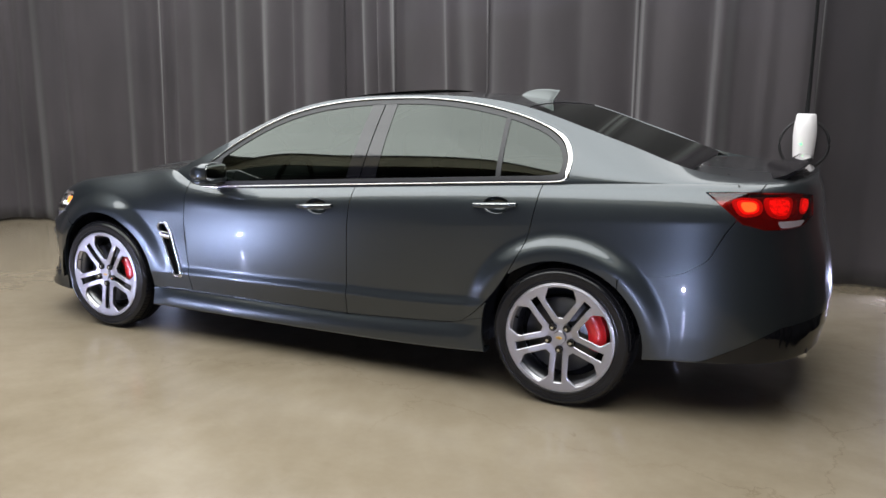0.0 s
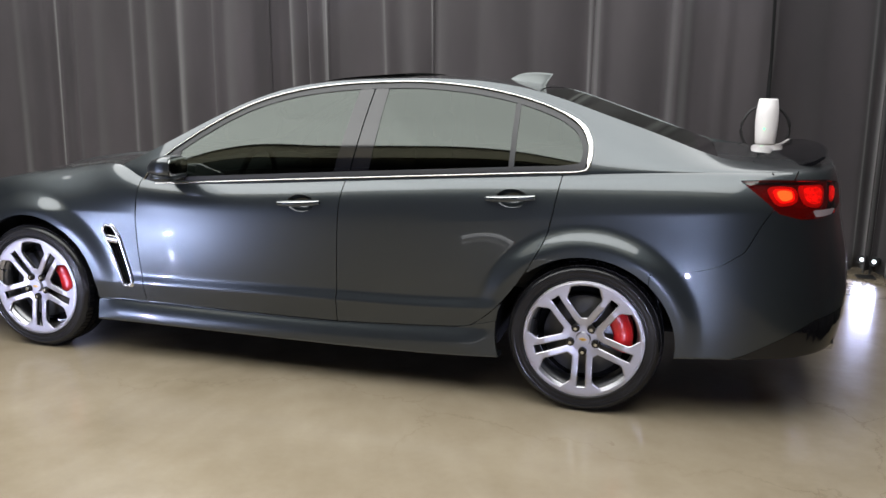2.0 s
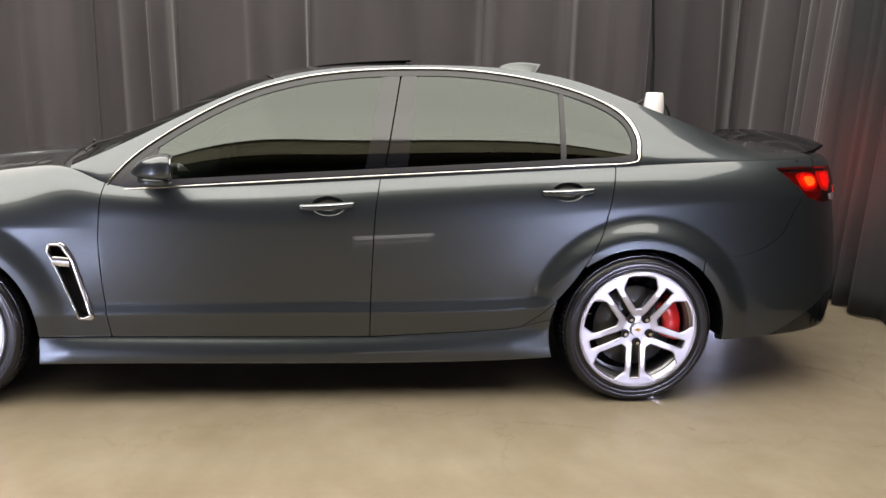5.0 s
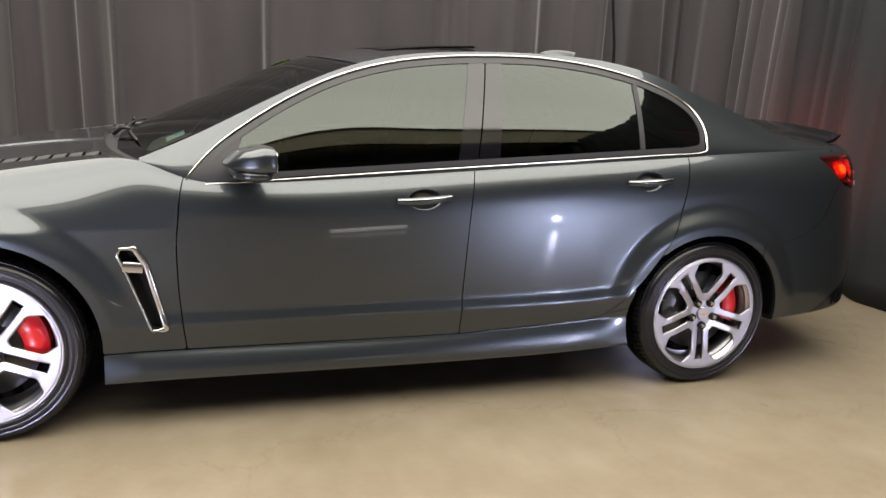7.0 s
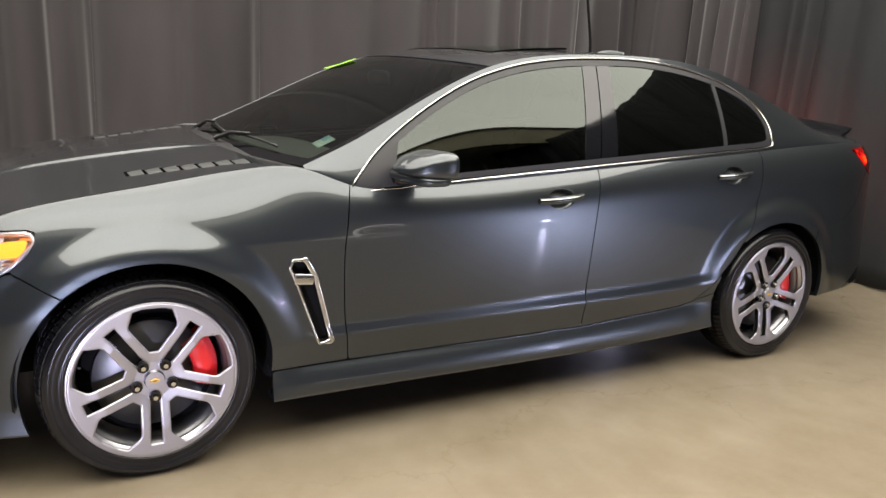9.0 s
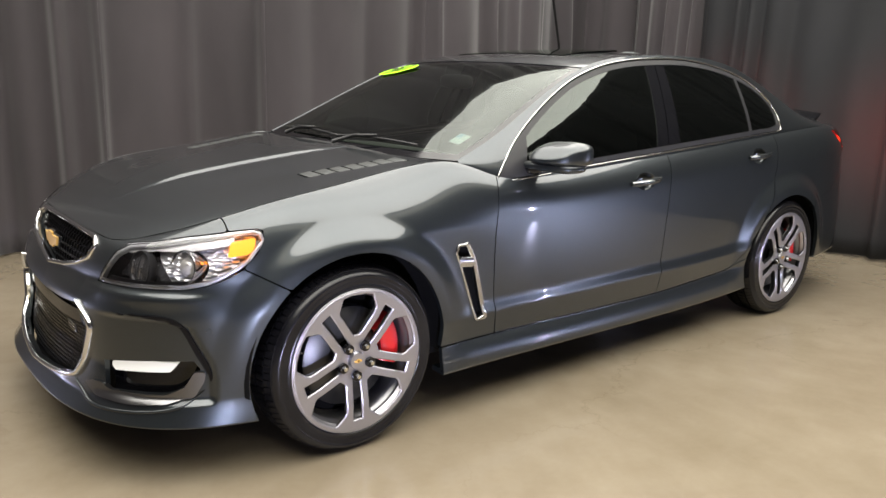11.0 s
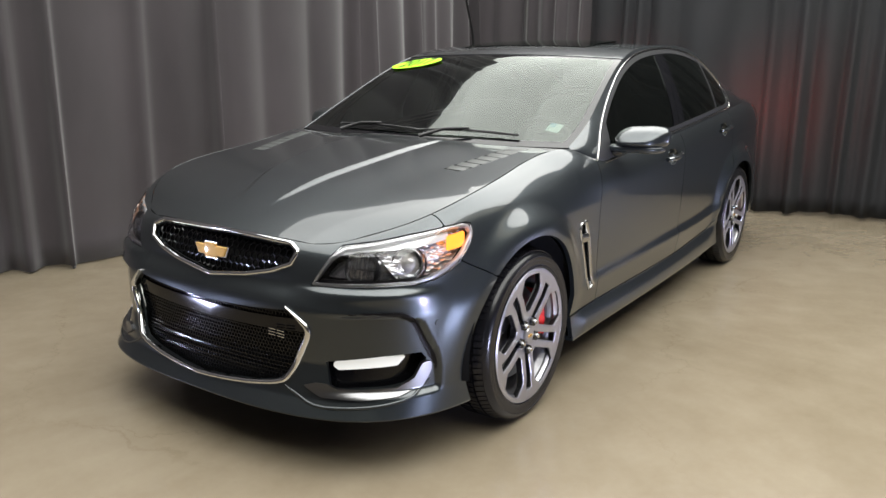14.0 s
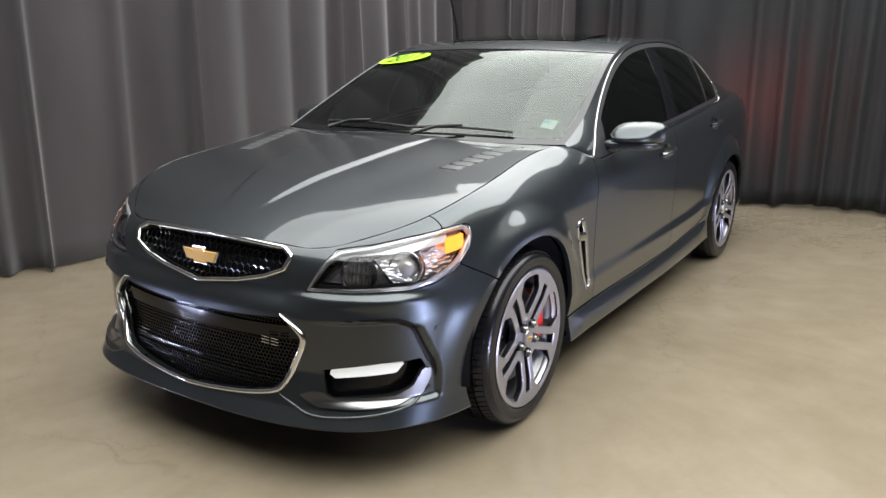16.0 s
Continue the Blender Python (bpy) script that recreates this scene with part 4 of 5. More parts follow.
# ---------------------------------------------------------------- wheels
def wheel(m, right, front):
    w = thing("wheel", m, "", "")
    w.parent = car
    for key in ("label", "category"):
        if key in w:
            del w[key]
    prof = [(0.258, -0.205), (0.270, -0.215), (0.305, -0.216), (0.326, -0.205), (0.3325, -0.178), (0.333, -0.11), (0.3325, -0.042), (0.326, -0.014), (0.312, 0.000), (0.304, 0.0012), (0.303, 0.0002), (0.296, 0.0015), (0.284, 0.001), (0.274, -0.003), (0.272, 0.0005), (0.266, -0.0005), (0.262, -0.018)]
    v, f = lathe(prof, 96)
    mesh_object("tyre", v, f, RUBBER, w, "black low-profile tyre")
    V, F = [], []
    for k in range(84):
        for y0, y1, off in ((-0.020, -0.052, 0.0), (-0.060, -0.105, 0.5), (-0.113, -0.158, 0.0), (-0.166, -0.198, 0.5)):
            a0 = 2 * math.pi * (k + off) / 84
            a1 = a0 + 2 * math.pi / 84 * 0.80
            sh = 0.0 if abs(y0 + 0.10) < 0.06 else 0.010
            b0 = len(V)
            for a_, sk in ((a0, 0.012), (a1, 0.012)):
                for yy, rr in ((y0, 0.3405 - (sh if y0 > -0.05 else 0)), (y1, 0.3405 - (sh if y1 < -0.17 else 0))):
                    aa = a_ + sk * (yy - y0) / 0.04
                    V.append((rr * math.cos(aa), yy, rr * math.sin(aa)))
                    V.append((0.325 * math.cos(aa), yy, 0.325 * math.sin(aa)))
            F += [(b0, b0 + 2, b0 + 6, b0 + 4), (b0 + 1, b0, b0 + 4, b0 + 5), (b0 + 2, b0 + 3, b0 + 7, b0 + 6), (b0, b0 + 1, b0 + 3, b0 + 2), (b0 + 4, b0 + 6, b0 + 7, b0 + 5)]
    tread = mesh_object("tread", np.array(V), F, RUBBER, w, "black tread blocks", smooth=False)
    tagged(tread, kind="stuff")
    prof = [(0.261, -0.012), (0.2645, -0.004), (0.261, 0.000), (0.252, -0.004), (0.246, -0.018), (0.238, -0.026)]
    v, f = lathe(prof, 96)
    mesh_object("rim", v, f, ALLOY, w)
    v, f = lathe([(0.238, -0.026), (0.2385, -0.040), (0.231, -0.042), (0.230, -0.09), (0.228, -0.20), (0.258, -0.21)], 96)
    mesh_object("rim_well", v, f, WELL, w, "grey inner side of the rim")
    v, f = lathe([(0.0, -0.13), (0.222, -0.13), (0.222, -0.15)], 48)
    mesh_object("barrel", v, f, DARK, w)
    v, f = lathe([(0.06, -0.075), (0.180, -0.075), (0.182, -0.078), (0.182, -0.10), (0.180, -0.102), (0.06, -0.102)], 64)
    mesh_object("brake_disc", v, f, DISC, w)
    # face with five twin spokes: narrow slots inside a pair, five-sided openings between the pairs
    n = 230
    g = np.linspace(-0.262, 0.262, n)
    gx, gz = np.meshgrid(g, g, indexing="ij")
    r = np.hypot(gx, gz)
    S = r - 0.2585
    for k in range(5):
        a = radians(-90 + 72 * k)
        al, ac = gx * math.cos(a) + gz * math.sin(a), -gx * math.sin(a) + gz * math.cos(a)
        slot = np.maximum(np.abs(ac) - np.interp(al, [0.06, 0.10, 0.215], [0.0125, 0.0150, 0.0185]), np.maximum(0.068 - al, al - 0.219))
        a += radians(36)
        al, ac = gx * math.cos(a) + gz * math.sin(a), -gx * math.sin(a) + gz * math.cos(a)
        pocket = sd_polygon(ac, al, np.array([(-0.010, 0.101), (0.010, 0.101), (0.066, 0.180), (0.067, 0.190), (0.055, 0.230), (0.028, 0.2365), (-0.028, 0.2365), (-0.055, 0.230), (-0.067, 0.190), (-0.066, 0.180)])) - 0.006
        S = np.maximum(S, -np.minimum(slot, pocket))
    dish = -0.003 - 0.016 * np.clip((0.17 - r) / 0.11, 0, 1) + 0.003 * np.clip((r - 0.2) / 0.05, 0, 1)
    dish = dish - 0.004 * np.clip(1 + S / 0.005, 0, 1) ** 2      # rounded spoke edges
    P = np.stack([gx, dish, gz], -1)
    trimmed("spokes", P, S, ALLOY, w, "machined twin-spoke alloy face", 0.002, flip=True)
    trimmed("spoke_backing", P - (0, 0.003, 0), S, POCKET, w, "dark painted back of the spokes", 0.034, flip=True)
    hole = radians(18)
    bm = bmesh.new()
    bmesh.ops.create_cone(bm, cap_ends=True, segments=12, radius1=0.005, radius2=0.004, depth=0.03, matrix=pose(0.228 * math.cos(hole), -0.018, 0.228 * math.sin(hole), -70, 0, 0))
    part("valve", bm, CHROME, w, "small bright tyre valve")
    bm = bmesh.new()
    bmesh.ops.create_cone(bm, cap_ends=True, segments=32, radius1=0.033, radius2=0.029, depth=0.012, matrix=pose(0, -0.012, 0, -90, 0, 0))
    part("hub_cap", bm, ALLOY, w)
    bm = bmesh.new()
    box(bm, 0, -0.0045, 0, 0.030, 0.003, 0.008, 0.001)
    box(bm, 0, -0.0045, 0, 0.012, 0.003, 0.014, 0.001)
    part("emblem", bm, GOLD, w, "small gold emblem")
    for k in range(5):
        a = radians(-90 + 72 * k)
        at = (0.058 * math.cos(a), -0.016, 0.058 * math.sin(a))
        bm = bmesh.new()
        bmesh.ops.create_cone(bm, cap_ends=True, segments=24, radius1=0.0195, radius2=0.0180, depth=0.018, matrix=pose(*at, -90, 0, 0))
        part("lug_seat", bm, BLACK, w, "black lug seat")
        bm = bmesh.new()
        bmesh.ops.create_cone(bm, cap_ends=True, segments=6, radius1=0.0105, radius2=0.0080, depth=0.022, matrix=pose(at[0], -0.0075, at[2], -90, 0, 0))
        part("lug_nut", bm, CHROME, w)
    return w


def caliper(m):
    pts = []
    bm = bmesh.new()
    for i in range(13):
        a = radians(-17 + 58 * i / 12)
        pts.append((math.cos(a), math.sin(a)))
    vs = []
    for i, (c, s) in enumerate(pts):
        vs.append([bm.verts.new((c * rr, yy, s * rr)) for rr, yy in ((0.128, -0.066), (0.128, -0.050), (0.138, -0.042), (0.172 + 0.006 * math.cos(i * math.pi / 2), -0.036 - 0.006 * (i % 4 == 2)), (0.196, -0.046), (0.210, -0.060), (0.212, -0.115), (0.128, -0.115))])
    for a, b in zip(vs[:-1], vs[1:]):
        for j in range(8):
            bm.faces.new((a[j], a[(j + 1) % 8], b[(j + 1) % 8], b[j]))
    bm.faces.new(vs[0][::-1])
    bm.faces.new(vs[-1])
    bmesh.ops.recalc_face_normals(bm, faces=bm.faces)
    ob = part("brake_caliper", bm, RED, car, "glossy red brake caliper")
    ob.matrix_world = m
    return ob


HUBY = 0.908
for x in (-1.4575, 1.4575):
    for right in (False, True):
        wheel(pose(x, HUBY if right else -HUBY, 0.338, 0, 0, 0 if right else 180), right, x < 0)
        caliper(pose(x, HUBY, 0.338) if right else pose(x, -HUBY, 0.338) @ Matrix.Diagonal((1, -1, 1, 1)))


def box_part(name, mat, parent, dims, bevel=0.01, label="", m=None):
    bm = bmesh.new()
    box(bm, *dims, bevel, m)
    return part(name, bm, mat, parent, label)


def at_skirt(a, z, side=-1):
    """Point and outward normal of the body at an arc length and height."""
    i = int(round(a / END * (NU - 1)))
    j = int(np.argmin(np.abs(SK[i, :, 2] - z)))
    p, n = SK[i, j].copy(), SKN[i, j].copy()
    if side > 0:
        p[1], n[1] = -p[1], -n[1]
    return Vector(p), Vector(n)


def along_normal(p, n):
    """A pose at p whose z axis points along n and whose y axis points up."""
    z = Vector(n).normalized()
    x = Vector((0, 0, 1)).cross(z).normalized()
    y = z.cross(x)
    m = Matrix((x, y, z)).transposed().to_4x4()
    m.translation = p
    return m


# liners that close the shell
box_part("underbody", DARK, car, (0.0, 0, 0.27, 2.1, 1.5, 0.10), 0.02)
box_part("engine_bay", DARK, car, (-1.45, 0, 0.47, 1.1, 1.02, 0.42), 0.03)
box_part("bumper_beam", DARK, car, (-2.06, 0, 0.42, 0.2, 1.06, 0.42), 0.03)
box_part("boot_floor", DARK, car, (1.75, 0, 0.55, 1.1, 1.0, 0.55), 0.03)
for s in (-1, 1):
    for x in (-1.4575, 1.4575):
        v, f = lathe([(0.40, -0.02), (0.412, -0.06), (0.412, -0.42), (0.05, -0.43)], 48)
        keep = [q for q in f if v[list(q)][:, 2].mean() > -0.04]
        mesh_object("wheel_liner", v * (1, s, 1) + (x, s * 0.90, 0.335), keep, DARK, car)


# ---------------------------------------------------------------- nose
def nose_x(y, z):
    """x of the nose surface at half width y and height z."""
    best = (SK[:150, :, 1] + abs(y)) ** 2 + (SK[:150, :, 2] - z) ** 2
    k = np.unravel_index(np.argmin(best), best.shape)
    return SK[k][0]


def hexmesh(name, S_poly, cell, depth, wire, label):
    """A honeycomb of thin bars inside a polygon of half width and height, set back from the nose."""
    lo, hi = S_poly.min(0), S_poly.max(0)
    seg = []
    dy, dz = cell * math.sqrt(3), cell * 1.5
    ys = np.arange(-hi[0] - dy, hi[0] + dy, dy)
    for r, z in enumerate(np.arange(lo[1] - dz, hi[1] + dz, dz)):
        for y in ys + (dy / 2 if r % 2 else 0):
            for k in (0, 1, 2):
                a0, a1 = radians(30 + 60 * k), radians(90 + 60 * k)
                seg.append((y + cell * math.cos(a0), z + cell * math.sin(a0), y + cell * math.cos(a1), z + cell * math.sin(a1)))
    seg = np.array(seg)
    mid = (seg[:, :2] + seg[:, 2:]) / 2
    keep = sd_polygon(np.abs(mid[:, 0]), mid[:, 1], S_poly) < 0.006
    seg = seg[keep]
    yy, zz = np.linspace(0, 0.6, 40), np.linspace(0.18, 0.80, 50)
    table = np.array([[nose_x(y, z) for z in zz] for y in yy])

    def surf(y, z):
        fy, fz = np.clip(np.abs(y) / 0.6 * 39, 0, 38.999), np.clip((z - 0.18) / 0.62 * 49, 0, 48.999)
        i, j = fy.astype(int), fz.astype(int)
        u, w = fy - i, fz - j
        return table[i, j] * (1 - u) * (1 - w) + table[i + 1, j] * u * (1 - w) + table[i, j + 1] * (1 - u) * w + table[i + 1, j + 1] * u * w

    p0 = np.stack([surf(seg[:, 0], seg[:, 1]) + depth, seg[:, 0], seg[:, 1]], -1)
    p1 = np.stack([surf(seg[:, 2], seg[:, 3]) + depth, seg[:, 2], seg[:, 3]], -1)
    d = p1 - p0
    side = np.stack([0 * d[:, 0], -d[:, 2], d[:, 1]], -1)
    side *= wire / (np.linalg.norm(side, axis=1, keepdims=True) + 1e-9)
    back = np.array([wire * 2.5, 0, 0])
    V = np.stack([p0 + side, p1 + side, p1 - side, p0 - side, p0 + side + back, p1 + side + back, p1 - side + back, p0 - side + back], 1).reshape(-1, 3)
    base = np.array([(0, 1, 2, 3), (0, 4, 5, 1), (2, 6, 7, 3)])
    F = (np.arange(len(seg))[:, None, None] * 8 + base[None]).reshape(-1, 4)
    return mesh_object(name, V, F, GRILLE, car, label, smooth=False)


hexmesh("upper_grille", UPOLY, 0.0165, 0.022, 0.0022, "gloss black honeycomb grille")
hexmesh("lower_grille", LPOLY, 0.0085, 0.030, 0.0014, "fine black mesh grille")
sides("grille_back", inside(np.minimum(UPPER, LOWER) - 0.03, X + 1.9), DARK, flange=0, lift=-0.048)
UF = np.array([(0.0, 0.768), (0.18, 0.766), (0.345, 0.760), (0.388, 0.740), (0.372, 0.698), (0.296, 0.668), (0.18, 0.641), (0.0, 0.617)])
ring = dense(np.vstack([UF, UF[-2:0:-1] * (-1, 1)]), 0.012, True)
bead("upper_grille_frame", [(q[0] * (1, -np.sign(y) if y else 1, 1), q[1] * (1, -np.sign(y) if y else 1, 1)) if y > 0 else q for q, y in ((nose_at(y, z), y) for y, z in ring)], 0.017, 0.010, CHROME, car, "bright chrome surround", True)
LF = outline([(0.398, 0.566), (0.450, 0.527), (0.478, 0.487), (0.449, 0.413), (0.412, 0.334), (0.376, 0.304), (0.27, 0.283), (0.12, 0.267), (0.0, 0.262)], 5, closed=False)
full = np.vstack([LF, (LF * (-1, 1))[-2::-1]])
LFD = dense(full, 0.012)
bead("lower_grille_frame", [(q[0] * (1, -1, 1), q[1] * (1, -1, 1)) if y > 0 else q for q, y in ((nose_at(y, z), y) for y, z in LFD)], np.interp(np.abs(LFD[:, 1] - 0.566), [0.0, 0.012, 0.05, 0.15, 0.26, 0.31], [0.003, 0.008, 0.020, 0.026, 0.020, 0.018]), 0.012, CHROME, car, "polished chrome surround")
LSIDE = np.abs(Y)
BARZ = 0.487 + 0.010 * (LSIDE / 0.4) ** 2
sides("grille_bar", inside(np.abs(Z - BARZ) - 0.022, LSIDE - 0.47, X + 1.9), GRILLE, "gloss black cross bar", 0.03, -0.022)
sides("grille_bar", inside(np.abs(Z - 0.352) - 0.007, LSIDE - 0.45, X + 1.9), GRILLE, "thin black cross bar", 0.02, -0.036)


def badge():
    x = nose_x(0, 0.69) - 0.006
    shape = [(-0.085, 0.018), (-0.030, 0.018), (-0.030, 0.028), (0.030, 0.028), (0.030, 0.018), (0.085, 0.018), (0.068, -0.018), (0.030, -0.018), (0.030, -0.028), (-0.030, -0.028), (-0.030, -0.018), (-0.068, -0.018)]
    for name, k, mat, d in (("emblem_rim", 1.10, CHROME, 0.0), ("emblem", 0.96, GOLD, -0.005)):
        bm = bmesh.new()
        ring = [bm.verts.new((x + d + abs(y * k) * 0.05, y * k, 0.700 + z * k)) for y, z in shape]
        f = bm.faces.new(ring)
        r = bmesh.ops.extrude_face_region(bm, geom=[f])
        bmesh.ops.translate(bm, vec=(0.012, 0, 0), verts=[g for g in r["geom"] if isinstance(g, bmesh.types.BMVert)])
        bmesh.ops.recalc_face_normals(bm, faces=bm.faces)
        part(name, bm, mat, car, "plain gold badge" if mat is GOLD else "chrome badge edge", smooth=False)
    for k in (0, 1):      # small chrome badge on the lower grille
        bm = bmesh.new()
        for q in (0.0, 0.013, 0.026):
            box(bm, nose_x(0.36, 0.47) - 0.004, -0.335 - 0.042 * k, 0.460 + q * 0.8, 0.008, 0.034, 0.0035, 0.0008)
        part("grille_badge", bm, CHROME, car, "small chrome badge of plain bars", smooth=False)


badge()

# lamps
sides("headlamp_housing", HEADLAMP - 0.012, DARK, "black lamp housing", 0, -0.085)
inner = HEADLAMP + 0.004
sil = on_body([(-2.10, 0.60, 0.70), (-2.05, 0.68, 0.72), (-1.86, 0.80, 0.74), (-2.12, 0.53, 0.74)])[:, 0]
sides("reflector", inside(inner, sil[1] + 0.010 - A - (Z - 0.70) * 0.9), REFLECTOR, "silver outer reflector", 0, -0.046)
sides("reflector", inside(inner, A - sil[1] - 0.020 + (Z - 0.70) * 0.9, 0.670 - Z), SMOKE, "smoked inner reflector", 0, -0.066)
sides("lamp_bezel", inside(inner, Z - 0.664 - 0.03 * (A - sil[3]), A - sil[2]), SATIN, "black lower bezel", 0.01, -0.030)
TL = on_body([(-2.091, 0.526, 0.768), (-2.016, 0.607, 0.785), (-1.923, 0.672, 0.808), (-1.814, 0.734, 0.826), (-1.735, 0.789, 0.823)])
TOPLINE = np.interp(A, TL[:, 0], TL[:, 1])
sides("light_strip", inside(inner, TOPLINE - 0.017 - 0.020 * np.clip((A - TL[1, 0]) / 0.15, 0, 1) - Z, TL[0, 0] - A, A - sil[2]), PEARL, "white upper light strip", 0, -0.022)
sides("indicator", inside(inner + 0.012, sd_polygon(A, Z, on_body([(-1.872, 0.803, 0.797), (-1.793, 0.825, 0.808), (-1.806, 0.834, 0.757), (-1.884, 0.815, 0.748)]))), AMBER, "lit amber indicator", 0, -0.018)
rim = dense(on_body([(-2.184, 0.466, 0.645), (-2.165, 0.494, 0.692), (-2.135, 0.510, 0.735), (-2.088, 0.530, 0.763), (-2.016, 0.607, 0.780), (-1.923, 0.672, 0.803), (-1.814, 0.734, 0.821), (-1.782, 0.780, 0.824), (-1.774, 0.810, 0.818), (-1.776, 0.831, 0.795), (-1.806, 0.837, 0.758), (-1.832, 0.836, 0.732), (-1.859, 0.831, 0.711), (-1.900, 0.820, 0.689), (-1.947, 0.801, 0.669), (-2.010, 0.758, 0.656), (-2.10, 0.672, 0.653)]), 0.012, True)
for k in (False, True):
    bead("headlamp_bezel", [(q[0] - q[1] * 0.010, q[1]) for q in (body_at(a, z) for a, z in rim)], 0.014, 0.006, BEZEL, car, "bright edge of the lamp", True, k)
for s in (-1, 1):
    p, n = at_skirt(on_body([(-1.998, 0.745, 0.724)])[0, 0], 0.724, s)
    m = along_normal(p - n * 0.062, (n + Vector((-1.2, 0, 0))).normalized())
    v, f = lathe([(0.030, -0.01), (0.043, 0.026), (0.047, 0.034), (0.051, 0.030), (0.052, -0.02)], 40)
    ring = mesh_object("projector_ring", v @ np.array(pose(0, 0, 0, 90, 0, 0).to_3x3()).T, f, CHROME, car)
    ring.matrix_world = m @ Matrix.Scale(1.12, 4)
    bm = bmesh.new()
    bmesh.ops.create_uvsphere(bm, u_segments=28, v_segments=16, radius=0.037, matrix=Matrix.Translation((0, 0, 0.0)))
    ball = part("projector_lens", bm, material("projector glass", (0.72, 0.70, 0.66), 0.08, 0.2, 1.0) if s < 0 else bpy.data.materials["projector glass"], car, "round glass projector")
    ball.matrix_world = m
    # high-beam bowl of upright facets
    p, n = at_skirt(on_body([(-2.092, 0.600, 0.71)])[0, 0], 0.708, s)
    m = along_normal(p - n * 0.046, (n + Vector((-1.0, 0, 0))).normalized())
    bm = bmesh.new()
    for k in range(13):
        x = (k - 6) * 0.0078
        half = math.sqrt(max(0.052**2 - x * x, 0.0001))
        for row in (-0.5, 0.5):
            box(bm, 0, 0, 0, 0.0072, half * 0.96, 0.004, 0.0012, Matrix.Translation((x, row * half, 3.2 * x * x + 0.004 - 0.003 * (k % 3))) @ pose(0, 0, 0, -20 * row, -26 * x / 0.05 + 14 * (-1) ** k, 0))
    part("high_beam_bowl", bm, SMOKE, car, "faceted silver high-beam bowl", smooth=False).matrix_world = m
    v, f = lathe([(0.054, 0.000), (0.058, 0.018), (0.060, 0.016), (0.060, -0.01)], 32)
    mesh_object("high_beam_ring", v @ np.array(pose(0, 0, 0, 90, 0, 0).to_3x3()).T, f, POCKET, car).matrix_world = m
sides("headlamp_lens", HEADLAMP + 0.002, LENS, "clear lamp cover", 0.004, 0.001)

TGLASS = glass_material("red lamp cover", (0.75, 0.10, 0.05), 1.5)
sides("tail_lamp_housing", TAILLAMP - 0.01, REDLENS, "dark red lamp housing", 0, -0.045)
ELEMENTS = (((2.161, 0.760, 1.023), (2.252, 0.726, 1.023), (2.272, 0.752, 0.971), (2.203, 0.786, 0.960)), ((2.290, 0.700, 1.031), (2.384, 0.634, 1.022), (2.378, 0.684, 0.951), (2.317, 0.731, 0.961)), ((2.433, 0.563, 1.022), (2.462, 0.513, 1.005), (2.454, 0.565, 0.960), (2.430, 0.600, 0.965)))
for k, quad in enumerate(ELEMENTS):
    q = on_body(quad)
    for name, size, mat, back, text in (("light_element", 1.15, TAILGLOW, -0.016, "glowing red light element"), ("light_guide", 0.82, TAILMID, -0.012, "bright red light guide"), ("bulb", 0.58, TAILCORE, -0.008, "orange bulb core")):
        if name != "bulb" or k < 1:
            c = q.mean(0)
            sides(name, inside(sd_polygon(A, Z, outline(c + (q - c) * size, 5)), TAILLAMP + 0.010), mat, text, 0, back)
sides("reversing_lamp", inside(sd_polygon(A, Z, on_body([(2.334, 0.729, 0.931), (2.441, 0.602, 0.930), (2.421, 0.642, 0.903), (2.35, 0.722, 0.902)])), TAILLAMP + 0.003), WHITELENS, "clear reversing strip", 0.004, 0.005)
sides("tail_lamp_cover", TAILLAMP + 0.002, TGLASS, "glossy red lamp cover", 0.004, 0.002)

# fog recess with running light and chrome blade
sides("fog_recess", FOG - 0.012, BLACK, "gloss black recess", 0, -0.050)
sides("running_light", sd_polygon(A, Z, on_body([(-2.199, 0.555, 0.378), (-2.191, 0.573, 0.400), (-2.12, 0.69, 0.406), (-2.050, 0.761, 0.404), (-2.074, 0.742, 0.374), (-2.194, 0.574, 0.362)])), DRL, "lit white running light", 0.03, -0.012)
BLADE = np.array([(0.484, 0.306), (0.552, 0.273), (0.70, 0.268), (0.835, 0.274), (0.925, 0.296), (0.962, 0.350), (0.965, 0.380), (0.930, 0.382), (0.894, 0.330), (0.830, 0.304), (0.70, 0.300), (0.607, 0.302), (0.574, 0.318), (0.53, 0.320)])
sides("fog_blade", sd_polygon(A, Z, dense(BLADE, 0.01, True)), BLADEMETAL, "satin chrome blade", 0.02, 0.010)
strip = dense(outline(on_body([(-2.270, 0.40, 0.296), (-2.258, 0.43, 0.278), (-2.255, 0.519, 0.247), (-2.197, 0.634, 0.246), (-2.10, 0.735, 0.256), (-2.03, 0.780, 0.276), (-1.979, 0.800, 0.318)]), 6, closed=False), 0.012)
for k in (False, True):
    bead("fog_trim", [body_at(a, z) for a, z in strip], np.interp(np.arange(len(strip)), [0, 3, len(strip) - 6, len(strip) - 1], [0.003, 0.011, 0.011, 0.004]), 0.005, PAINT, car, "painted lip under the blade", False, k)
# black strip down the corner; its thin upper run is a shadow drawn in black
edge = outline([(0.62, 0.557), (0.729, 0.565), (0.83, 0.560), (0.878, 0.545), (0.905, 0.515), (0.938, 0.453), (0.976, 0.385), (0.985, 0.35)], 14, closed=False)
edge = dense(edge, 0.006)

